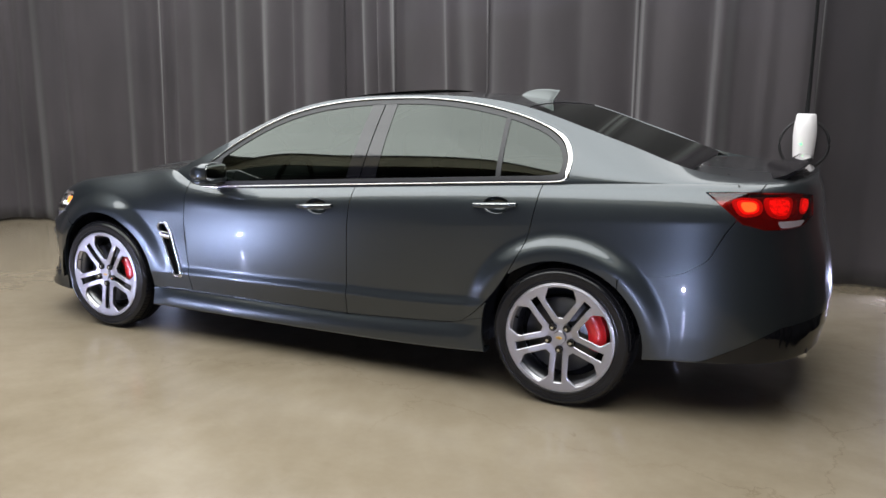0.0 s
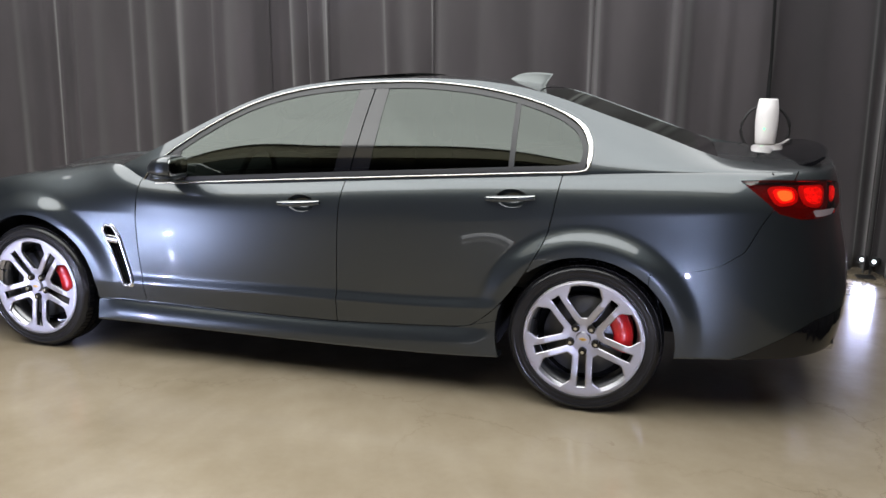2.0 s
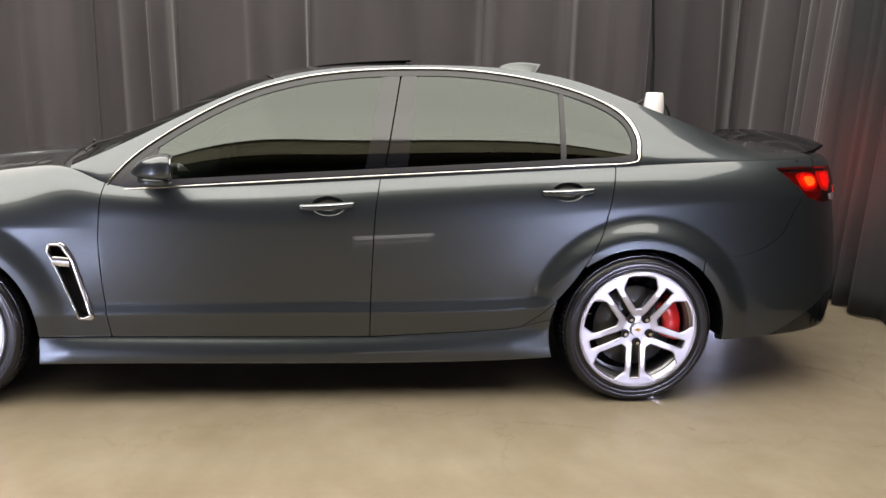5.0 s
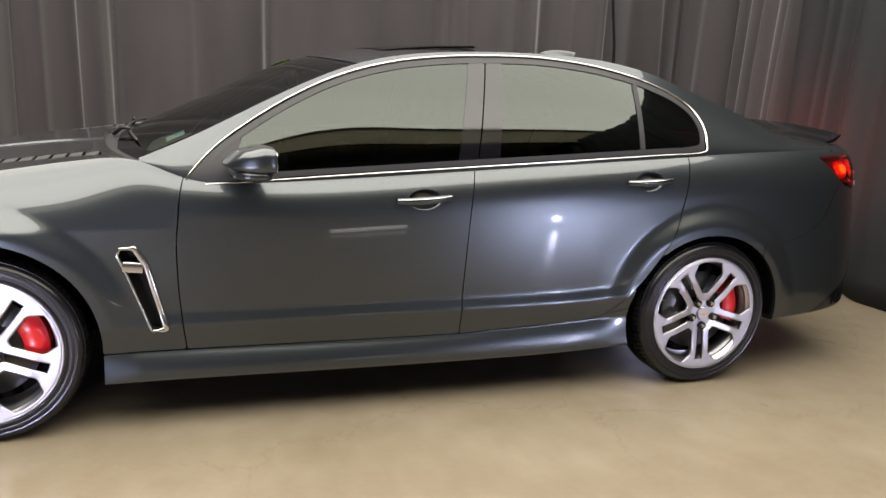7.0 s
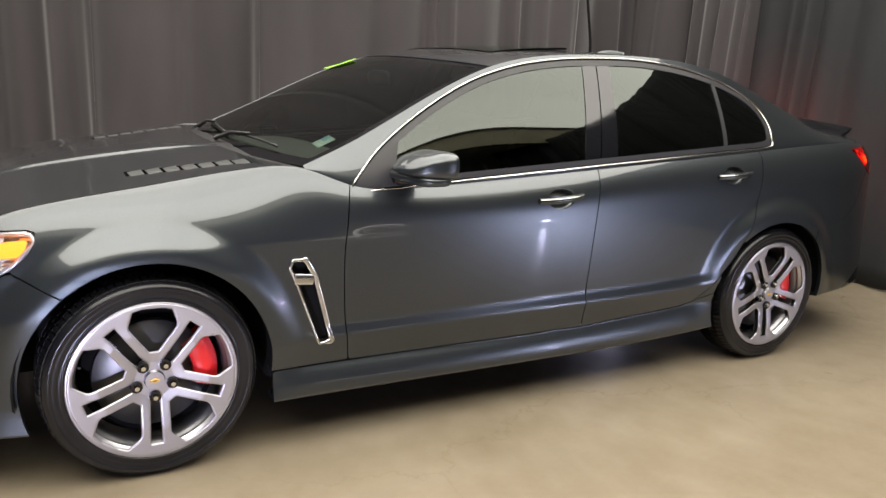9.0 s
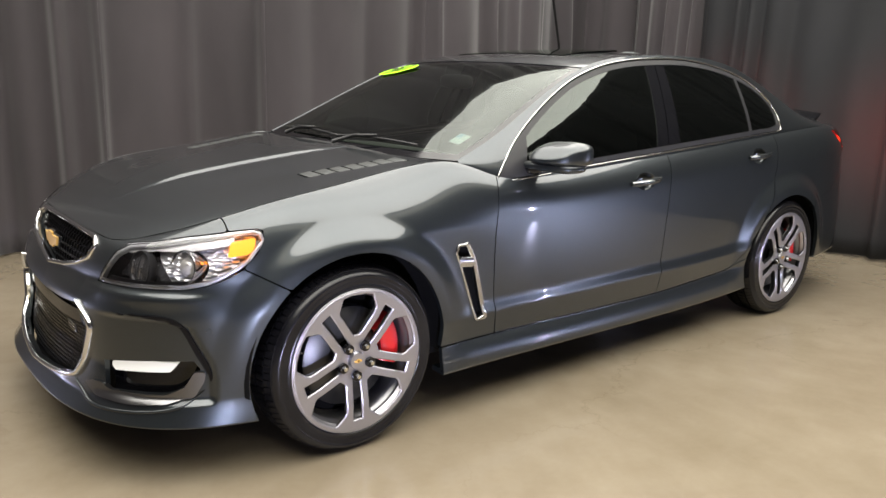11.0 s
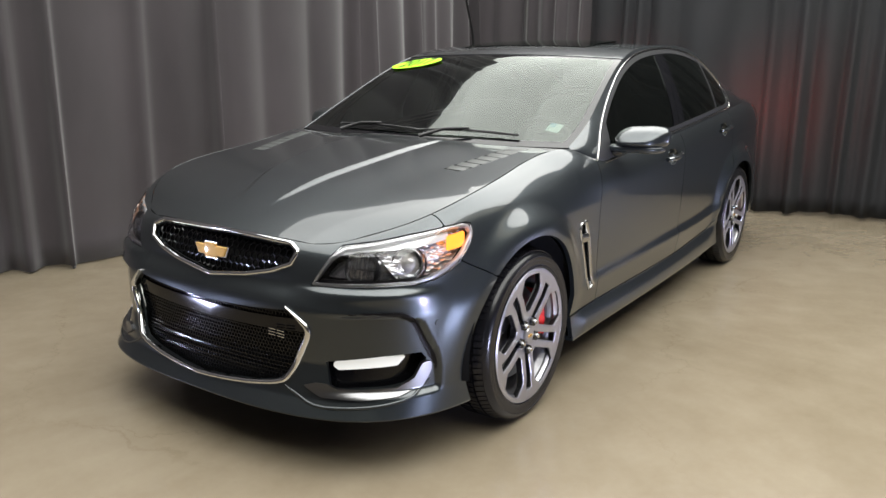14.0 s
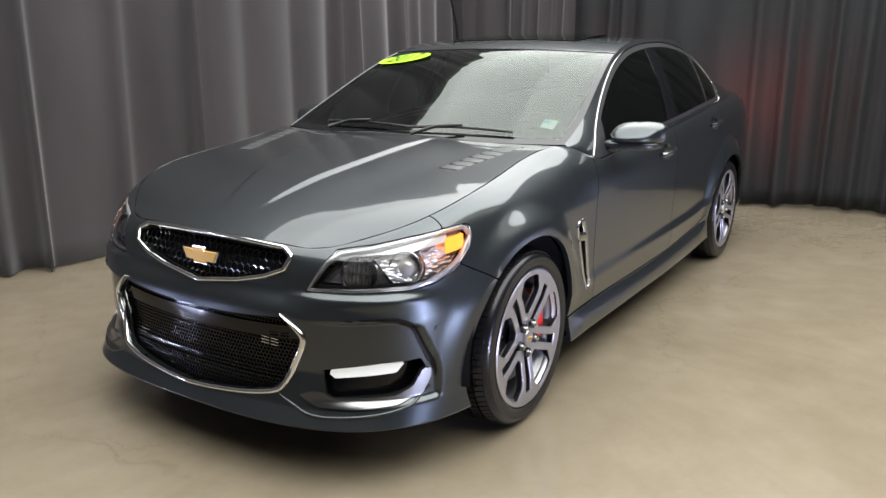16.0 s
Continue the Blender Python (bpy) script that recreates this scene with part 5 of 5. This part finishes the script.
wide = np.interp(np.arange(len(edge)), [0, 24, 44, len(edge) - 10, len(edge) - 1], [0.002, 0.004, 0.009, 0.011, 0.004])
band = np.min([np.hypot(A - a, Z - z) - w for (a, z), w in zip(edge, wide)], 0)
sides("bumper_crease", band, EDGE_STRIP_AND_SHADE, "black edge strip, its thin upper run a painted shadow line", 0.012, 0.004)
for s in (-1, 1):
    p, n = at_skirt(on_body([(-1.954, 0.82, 0.515)])[0, 0], 0.515, s)
    bm = bmesh.new()
    bmesh.ops.create_cone(bm, cap_ends=True, segments=20, radius1=0.0115, radius2=0.010, depth=0.006)
    o = part("parking_sensor", bm, PAINT, car)
    o.matrix_world = along_normal(p, n)

# fender vents
sides("vent_back", VENT - 0.012, DARK, flange=0, lift=-0.035)
for k in (False, True):
    fr = dense([(-1.010, 0.670), (-1.000, 0.697), (-0.952, 0.697), (-0.916, 0.636), (-0.851, 0.389), (-0.902, 0.386), (-0.981, 0.605)], 0.010, True)
    bead("vent_frame", [body_at(arc(x), z) for x, z in fr], np.where(fr[:, 0] > -0.958 + (0.70 - fr[:, 1]) * 0.26, 0.022, 0.012), 0.008, SATINCHROME, car, "satin chrome vent frame", True, k)
    bead("vent_badge", [body_at(arc(x), 0.626 - (x + 0.95) * 0.1) for x in np.linspace(-0.992, -0.925, 8)], 0.040, 0.010, SATINCHROME, car, "satin chrome cross piece", False, k)


# handles
def handle(x, z, s, up=0.003, tall=0.0145, proud=0.0):
    i = int(np.argmin(np.abs(su - arc(x))))
    j = int(np.argmin(np.abs(SK[i, :, 2] - z)))
    y0 = -SK[i, j, 1]
    bm = bmesh.new()
    n = 22
    rows = []
    for k in range(n + 1):
        f = k / n
        px = x - 0.108 + 0.216 * f
        lift = 0.030 * (math.sin(math.pi * min(max(f, 0.02), 0.98))) ** 0.5 + 0.002
        pz = z + up + (f - 0.5) * 0.014
        hh = tall * (0.75 + 0.25 * math.sin(math.pi * f))
        th = 0.009 + proud
        ring = []
        for q in range(10):
            a = 2 * math.pi * q / 10
            ring.append(bm.verts.new((px, s * (y0 + lift + th * math.cos(a)), pz + hh * math.sin(a))))
        rows.append(ring)
    for a, b in zip(rows[:-1], rows[1:]):
        for q in range(10):
            bm.faces.new((a[q], a[(q + 1) % 10], b[(q + 1) % 10], b[q]))
    bm.faces.new(rows[0])
    bm.faces.new(rows[-1])
    bmesh.ops.recalc_face_normals(bm, faces=bm.faces)
    return bm


for k, (x, z, doors) in enumerate(((0.108, 0.868, front_doors), (1.114, 0.938, rear_doors))):
    for d, s in zip(doors, (-1, 1)):
        part("door_handle", handle(x, z, s), PAINT, d, "grey painted pull handle")
        part("handle_strip", handle(x, z, s, 0.0095, 0.0034, 0.0010), SATINCHROME, d, "satin chrome strip along the handle")
        i = int(np.argmin(np.abs(su - arc(x))))
        j = int(np.argmin(np.abs(SK[i, :, 2] - z)))
        v, f = lathe([(0.0, -0.042), (0.45, -0.041), (0.72, -0.034), (0.90, -0.018), (1.0, 0.0), (1.04, 0.0)], 36)
        mesh_object("handle_cup", v * (0.069, s, 0.0405) + (x + 0.006, s * (-SK[i, j, 1] - 0.001), z), f, PAINT, d)


# mirrors
def soft_block(p, u=40, v=24):
    """A rounded unit block."""
    bm = bmesh.new()
    bmesh.ops.create_uvsphere(bm, u_segments=u, v_segments=v, radius=1)
    for q in bm.verts:
        x, y, z = q.co
        q.co *= (abs(x) ** p + abs(y) ** p + abs(z) ** p) ** (-1 / p)
    return bm


def mirror(s, door):
    # cap: tall and flat at the back, low and pointed in front, slanted on the inner side
    bm = soft_block(3.4)
    for q in bm.verts:
        x, y, z = q.co
        x = min(x, 0.62)
        h = np.interp(x, [-1, -0.5, 0.2, 0.62], [0.30, 0.76, 1.0, 1.0])
        w = 0.118 - 0.022 * max(z, 0) * (y > 0) - 0.030 * np.interp(x, [-1, 0.0], [1.0, 0.0])
        q.co = (-0.548 + x * 0.094 - 0.020 * y, s * (0.958 - y * w), 1.024 + 0.050 * h * z - 0.030 * (1 - h) - 0.005 * y * (z > 0) + 0.004)
    bmesh.ops.recalc_face_normals(bm, faces=bm.faces)
    part("mirror_cap", bm, PAINT, door)
    # skirt below the cap that runs in to the door
    bm = soft_block(3.0)
    for q in bm.verts:
        x, y, z = q.co
        reach = 0.5 - 0.5 * y
        q.co = (-0.556 + x * (0.060 + 0.012 * reach) - 0.022 * y, s * (0.932 - y * 0.130), 0.978 + z * (0.019 + 0.006 * reach))
    bmesh.ops.recalc_face_normals(bm, faces=bm.faces)
    part("mirror_skirt", bm, PAINT, door)
    bm = soft_block(3.0, 24, 14)
    for q in bm.verts:
        x, y, z = q.co
        q.co = (-0.575 + x * 0.045, s * (0.838 + y * 0.038), 0.962 + z * 0.024)
    part("mirror_foot", bm, BLACK, door, "gloss black mirror foot")
    bm = soft_block(5.0, 28, 16)
    for q in bm.verts:
        x, y, z = q.co
        q.co = (-0.489 + x * 0.003 - 0.020 * y, s * (0.958 - y * 0.103), 1.026 + z * 0.041)
    part("mirror_glass", bm, CHROME, door, "mirror glass")


mirror(-1, front_doors[0])
mirror(1, front_doors[1])


# aerial fin, wing, wipers, cowl, hood vents
def fin():
    n, m = 24, 14
    V = np.zeros((n, m, 3))
    for i in range(n):
        f = i / (n - 1)
        x = 0.925 + 0.205 * f
        base = np.interp(x, [p[0] for p in MIDLINE], [p[1] for p in MIDLINE]) - 0.004
        h = 0.006 + 0.078 * (1 - (1 - f) ** 2.1)
        w = 0.036 * math.sin(math.pi * min(0.12 + 0.62 * f, 1)) * (1 if f < 0.9 else 1 - (f - 0.9) * 4)
        for j in range(m):
            g = j / (m - 1) * 2 - 1
            u = abs(g)
            V[i, j] = (x + 0.046 * (1 - u) * f**3 - 0.02 * f, math.copysign(w * u**1.9, g), base + h * 0.86 * (1 - u))
    idx = np.arange(n * m).reshape(n, m)
    F = [tuple(q) for q in np.stack([idx[:-1, :-1], idx[:-1, 1:], idx[1:, 1:], idx[1:, :-1]], -1).reshape(-1, 4)]
    F.append(tuple(idx[-1, ::-1]))
    mesh_object("aerial_fin", V.reshape(-1, 3), F, FINPAINT, car, "pale grey shark-fin aerial")


FINPAINT = material("pale grey paint", (0.10, 0.112, 0.112), 0.5, 0.2, 0.15)
fin()


def wing():
    n, sec = 61, [(0.0, 0.0), (0.25, 0.008), (0.6, 0.024), (0.93, 0.052), (1.0, 0.050), (0.97, 0.040), (0.7, 0.010), (0.3, -0.008)]
    V = []
    for i in range(n):
        t = i / (n - 1) * 2 - 1
        u = abs(t)
        x0, ch = 2.25 + 0.035 * u**2, 0.208 - 0.09 * u**2.5
        for cx, cz in sec:
            V.append((x0 + ch * cx, 0.56 * t, 1.116 - 0.024 * u**2 + cz * 0.85))
    k = len(sec)
    F = [(i * k + j, i * k + (j + 1) % k, (i + 1) * k + (j + 1) % k, (i + 1) * k + j) for i in range(n - 1) for j in range(k)]
    F += [tuple(range(k)), tuple(range((n - 1) * k, n * k))]
    bm = bmesh.new()
    vs = [bm.verts.new(p) for p in V]
    for q in F:
        bm.faces.new([vs[c] for c in q])
    bmesh.ops.recalc_face_normals(bm, faces=bm.faces)
    part("boot_wing", bm, BLACK, car, "low gloss black boot-lid wing")


wing()
for k in (False, True):      # gap beside the boot lid
    seam = np.linspace((2.118, -0.560, 1.1045), (2.183, -0.745, 1.0715), 14)
    bead("boot_seal", [(p + (0, 0, 0.001), np.array((0.1, -0.2, 0.97))) for p in seam], 0.005, 0.002, DARK, car, "dark gap beside the boot lid", False, k)


def screen_point(u, t, lift=0.0):
    a, b = u * 259, (t + 1) / 2 * 74
    i, j = min(int(a), 258), min(int(b), 73)
    mix = lambda g: (g[i, j] * (i + 1 - a) + g[i + 1, j] * (a - i)) * (j + 1 - b) + (g[i, j + 1] * (i + 1 - a) + g[i + 1, j + 1] * (a - i)) * (b - j)
    return Vector(mix(TP) + mix(TPN) * lift)


for pivot, tip, mid in ((0.62, -0.08, 0.3), (-0.05, -0.70, -0.4)):
    pts = [screen_point(0.022 + 0.004 * math.sin(math.pi * f), pivot + (tip - pivot) * f, 0.012 + 0.004 * math.sin(math.pi * f)) for f in np.linspace(0, 1, 14)]
    v, f = tube(pts, 0.0055, 8)
    arm = mesh_object("wiper", v, f, SATIN, car, "black wiper blade")
    a, b = screen_point(0.006, pivot * 0.9 + tip * 0.1, 0.014), pts[7] + Vector((0, 0, 0.012))
    v, f = tube([a, (a + b) / 2 + Vector((0, 0, 0.014)), b], [0.010, 0.007, 0.005], 8)
    mesh_object("wiper_arm", v, f, SATIN, arm)
cow = np.zeros((6, 61, 3))
for i, f in enumerate(np.linspace(0, 1, 6)):
    lo, hi = HP[-1, np.linspace(0, 200, 61).astype(int)], TP[int(0.026 * 259), np.linspace(0, 74, 61).astype(int)]
    cow[i] = lo * (1 - f) + hi * f - np.array([0, 0, 0.014])[None]
trimmed("cowl", cow, cow[..., 2] * 0 - 1, SATIN, car, "black plastic cowl under the screen", 0.01, flip=False)
for s in (-1, 1):
    for k in range(7):
        x = -1.445 + 0.057 * k
        y = 0.552 + (x + 1.45) * 0.19
        h = np.argmin((HX - x) ** 2 + (np.abs(HY) - y) ** 2)
        z = HP.reshape(-1, 3)[h][2]
        box_part("vent_slat", SLAT, hood, (0, 0, 0, 0.046, 0.084, 0.005), 0.0015).matrix_world = pose(x, s * y, z - 0.002, s * -2, -10, 0)
    bm = bmesh.new()
    box(bm, -1.275, s * 0.585, 0.890, 0.42, 0.12, 0.02, 0.004)
    part("vent_tray", bm, DARK, hood)
for s in (-1, 1):
    bm = bmesh.new()
    bmesh.ops.create_cone(bm, cap_ends=False, segments=32, radius1=0.048, radius2=0.052, depth=0.16, matrix=pose(2.43, s * 0.53, 0.325, 0, 90, 0) @ Matrix.Diagonal((0.8, 1.1, 1, 1)))
    pipe = part("exhaust_tip", bm, CHROME, car, "polished exhaust tip")
    sol = pipe.modifiers.new("wall", "SOLIDIFY")
    sol.thickness = 0.004


# stickers on the windscreen
def oval_sticker():
    me_u, me_t = 0.251, 0.71
    c = screen_point(me_u, me_t, 0.0)
    i, j = int(me_u * 259), int(round((me_t + 1) / 2 * 74))
    n = Vector(TPN[i, j])
    x = Vector((0, 1, 0)).cross(n).cross(n).normalized()
    yv = Vector((0, -1, 0))
    yv = (yv - n * yv.dot(n)).normalized()
    up = n.cross(yv)
    m = Matrix((yv, up, n)).transposed().to_4x4()
    m.translation = c + n * 0.004
    bm = bmesh.new()
    bmesh.ops.create_circle(bm, cap_ends=True, segments=48, radius=1, matrix=Matrix.Diagonal((0.180, 0.064, 1, 1)))
    ob = part("price_sticker", bm, LIME, None, smooth=False)
    ob.matrix_world = m
    tagged(ob, "lime green oval year sticker on the windscreen", "sticker")
    cu = bpy.data.curves.new("year", "FONT")
    cu.body, cu.size, cu.align_x, cu.align_y, cu.extrude, cu.shear = "2017", 0.118, "CENTER", "CENTER", 0.0006, 0.25
    tmp = bpy.data.objects.new("year", cu)
    me = bpy.data.meshes.new_from_object(tmp)
    bpy.data.objects.remove(tmp)
    me.materials.append(INK)
    txt = new("year_digits", me)
    txt.parent = ob
    txt.matrix_local = Matrix.Translation((0, 0, 0.002))
    tagged(txt, "black printed digits")


oval_sticker()


def small_sticker():
    i, j = int(0.058 * 259), int(round((-0.85 + 1) / 2 * 74))
    n = Vector(TPN[i, j])
    yv = Vector((0, -1, 0))
    yv = (yv - n * yv.dot(n)).normalized()
    m = Matrix((yv, n.cross(yv), n)).transposed().to_4x4()
    m.translation = Vector(TP[i, j]) - n * 0.008
    bm = bmesh.new()
    box(bm, 0, 0, 0, 0.062, 0.072, 0.001)
    ob = part("permit_sticker", bm, PAPER, None, smooth=False)
    ob.matrix_world = m
    tagged(ob, "small pale blue-green permit sticker on the windscreen", "sticker")
    bm = bmesh.new()
    box(bm, -0.014, 0.016, 0.001, 0.026, 0.034, 0.001)
    part("printed_block", bm, material("blue print", (0.30, 0.50, 0.62), 0.5), ob)


small_sticker()


# ---------------------------------------------------------------- cabin
def rounded(name, mat, parent, c, h, p=3.0, label="", lean=0.0):
    bm = bmesh.new()
    bmesh.ops.create_uvsphere(bm, u_segments=24, v_segments=16, radius=1)
    for v in bm.verts:
        x, y, z = v.co
        f = (abs(x) ** p + abs(y) ** p + abs(z) ** p) ** (-1 / p)
        v.co = (x * f * h[0] + lean * z * f * h[2], y * f * h[1], z * f * h[2])
    ob = part(name, bm, mat, parent, label)
    ob.location = c
    return ob


for y in (-0.37, 0.37):
    rounded("seat_cushion", LEATHER, car, (0.05, y, 0.50), (0.26, 0.25, 0.10), 3.5)
    rounded("seat_back", LEATHER, car, (0.33, y, 0.80), (0.09, 0.24, 0.32), 3.5, "", 0.28)
    rounded("headrest", LEATHER, car, (0.45, y, 1.17), (0.05, 0.13, 0.09), 3.0)
rounded("rear_seat", LEATHER, car, (1.15, 0, 0.55), (0.28, 0.62, 0.12), 4)
rounded("rear_seat_back", LEATHER, car, (1.42, 0, 0.86), (0.10, 0.62, 0.26), 4, "", 0.3)
rounded("dashboard", DASH, car, (-0.72, 0, 0.88), (0.24, 0.70, 0.10), 3.5)
rounded("centre_console", SATIN, car, (-0.15, 0, 0.52), (0.5, 0.11, 0.16), 4)
a = np.linspace(0, 2 * math.pi, 40, endpoint=False)
wh = np.stack([0.09 * np.sin(a) * 0.35, -0.37 + 0.185 * np.cos(a), 0.185 * np.sin(a) * 0.93], -1) + (-0.40, 0, 0.90)
v, f = tube(wh, 0.016, 10, closed=True)
sw = mesh_object("steering_wheel", v, f, LEATHER, car, "dark leather steering wheel")
box_part("wheel_hub", SATIN, sw, (-0.42, -0.37, 0.89, 0.06, 0.14, 0.10), 0.02)
box_part("wheel_spokes", SATIN, sw, (-0.41, -0.37, 0.895, 0.02, 0.34, 0.035), 0.008)
rounded("rear_view_mirror", SATIN, car, (-0.30, 0.0, 1.29), (0.02, 0.12, 0.035), 3.5)


# ---------------------------------------------------------------- loose things in the studio
def charger():
    t = thing("charger", pose(2.405, 1.75, 0), "white plastic lamp-shaped charger on a black pole with cable loop", "charger")
    prof = [(0.0, 1.335), (0.058, 1.335), (0.064, 1.325), (0.074, 1.25), (0.076, 1.18), (0.070, 1.08), (0.066, 1.03), (0.060, 1.02), (0.0, 1.02)]
    v, f = lathe([(r, z) for r, z in prof], 40)
    v = v[:, [0, 2, 1]]
    mesh_object("shade", v, [q[::-1] for q in f], WHITEPLASTIC, t, "frosted white shell")
    v, f = tube([(0, 0, 0.0), (0, 0, 0.6), (0, 0, 1.03)], 0.018, 12)
    mesh_object("pole", v, f, SATIN, t)
    bm = bmesh.new()
    bmesh.ops.create_cone(bm, cap_ends=True, segments=32, radius1=0.16, radius2=0.14, depth=0.02, matrix=Matrix.Translation((0, 0, 0.012)))
    part("foot", bm, SATIN, t)
    loop = [(-0.16 * math.cos(q), 0.06, 1.12 + 0.17 * math.sin(q)) for q in np.linspace(-1.2, math.pi + 1.2, 30)]
    v, f = tube(loop, 0.010, 8)
    mesh_object("cable", v, f, SATIN, t, "black cable loop")
    v, f = tube([(0.0, 0.06, 1.29), (0.004, 0.10, 1.6), (0.0, 0.3, 2.4), (0.0, 0.6, 3.6)], [0.016, 0.011, 0.011, 0.011], 8)
    mesh_object("hanging_cable", v, f, DARK, t)
    bm = bmesh.new()
    bmesh.ops.create_uvsphere(bm, u_segments=12, v_segments=8, radius=0.006, matrix=Matrix.Translation((-0.02, -0.075, 1.13)))
    part("status_light", bm, material("green status light", (0.1, 0.8, 0.2), 0.3, emit=(0.1, 1.0, 0.25), power=3), t)


charger()
HOUSING = material("lamp housing black", (0.02, 0.02, 0.021), 0.4)
BULB = material("led face", (0.9, 0.92, 1.0), 0.3, emit=(0.92, 0.95, 1.0), power=1.5)


def floor_lamp(eye, target, watts, label, bulbs=(0.0,), spread=70):
    """A low floor lamp: one or two round cans on a bar and a short stand."""
    m = look(eye, target)
    t = thing("floor_spotlight", Matrix.Translation((eye[0], eye[1], 0)), label, "lamp", "floor spotlights")
    local = Matrix.Translation((-eye[0], -eye[1], 0)) @ m
    for x in bulbs:
        v, f = lathe([(0.0, -0.075), (0.022, -0.072), (0.030, -0.050), (0.034, 0.0), (0.034, 0.012), (0.030, 0.012), (0.029, 0.004)], 28)
        can = mesh_object("lamp_can", v @ np.array(pose(0, 0, 0, 90, 0, 0).to_3x3()).T * (1, 1, -1), f, HOUSING, t, "black lamp can")
        can.matrix_local = local @ Matrix.Translation((x, 0, 0.014))
        bm = bmesh.new()
        bmesh.ops.create_cone(bm, cap_ends=True, segments=24, radius1=0.016, radius2=0.016, depth=0.004, matrix=Matrix.Translation((0, 0, 0.010)))
        face = part("led", bm, BULB, t, "bright white lamp face")
        face.matrix_local = local @ Matrix.Translation((x, 0, 0))
        area_lamp("spot_light", m @ Matrix.Translation((x, 0, -0.002)), 0.016, 0.016, watts / len(bulbs), (0.66, 0.70, 1.0), spread)
    bm = bmesh.new()
    box(bm, 0, 0, 0.006, 0.13, 0.11, 0.010, 0.003)
    part("foot", bm, HOUSING, t)
    bm = bmesh.new()
    box(bm, 0, 0, 0, 0.05 + 2 * max(bulbs), 0.014, 0.012, 0.003, local @ Matrix.Translation((0, 0, 0.07)))
    box(bm, 0, 0, eye[2] / 2, 0.018, 0.022, eye[2], 0.003, Matrix.Translation(local.to_3x3() @ Vector((0, 0, 0.07))))
    part("stand", bm, HOUSING, t)


# the white ceiling is one broad field of light, brighter towards the open side
for x0, x1, gain in ((-5.2, -1.0, 1.06), (-1.0, 4.6, 0.98)):
    for k, strength in enumerate((8.5, 10.5, 12.5, 14.5, 16.5, 17.5)):
        y1 = 3.9 - k * 8.9 / 6
        area_lamp("ceiling_lamp", pose((x0 + x1) / 2, y1 - 8.9 / 12, 4.57), x1 - x0, 8.9 / 6, gain * strength * (x1 - x0) * 8.9 / 6, (1.0, 1.0, 0.94))
floor_lamp((-2.28, -3.0, 0.10), (-1.15, -0.9, 1.0), 11, "black floor spotlight with one white lamp")
floor_lamp((2.35, -3.98, 0.10), (0.9, -0.9, 1.1), 8.5, "black floor spotlight with one white lamp")
floor_lamp((-3.75, 1.9, 0.12), (-2.2, 0.1, 0.42), 5, "black floor spotlight with two lamps facing the nose", (-0.045, 0.045), 150)
floor_lamp((3.26, 2.24, 0.13), (0.8, -1.2, 0.18), 4.5, "black floor spotlight with two lamps beside the curtain", (-0.045, 0.045), 90)


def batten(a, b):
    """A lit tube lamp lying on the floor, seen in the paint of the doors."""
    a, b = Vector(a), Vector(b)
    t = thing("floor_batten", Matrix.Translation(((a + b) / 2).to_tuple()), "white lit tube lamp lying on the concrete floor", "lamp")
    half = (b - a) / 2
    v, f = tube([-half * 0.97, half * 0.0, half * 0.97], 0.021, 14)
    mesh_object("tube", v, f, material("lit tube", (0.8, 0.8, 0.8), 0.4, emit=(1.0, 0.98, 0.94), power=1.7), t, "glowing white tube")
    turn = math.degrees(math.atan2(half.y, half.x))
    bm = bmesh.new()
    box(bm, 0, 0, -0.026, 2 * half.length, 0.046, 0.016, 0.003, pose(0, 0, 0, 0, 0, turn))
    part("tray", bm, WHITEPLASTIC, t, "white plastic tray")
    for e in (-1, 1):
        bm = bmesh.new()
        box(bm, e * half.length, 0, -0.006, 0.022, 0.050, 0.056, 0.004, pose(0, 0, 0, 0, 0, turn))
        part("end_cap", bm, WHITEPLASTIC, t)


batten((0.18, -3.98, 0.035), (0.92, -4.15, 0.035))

for y in (-0.60, 0.60):      # light that the tail lamps throw on the curtain
    area_lamp("tail_light", look((2.485, y, 0.98), (3.5, y * 1.15, 0.95)), 0.12, 0.06, 2.6, (1.0, 0.05, 0.03), 85)
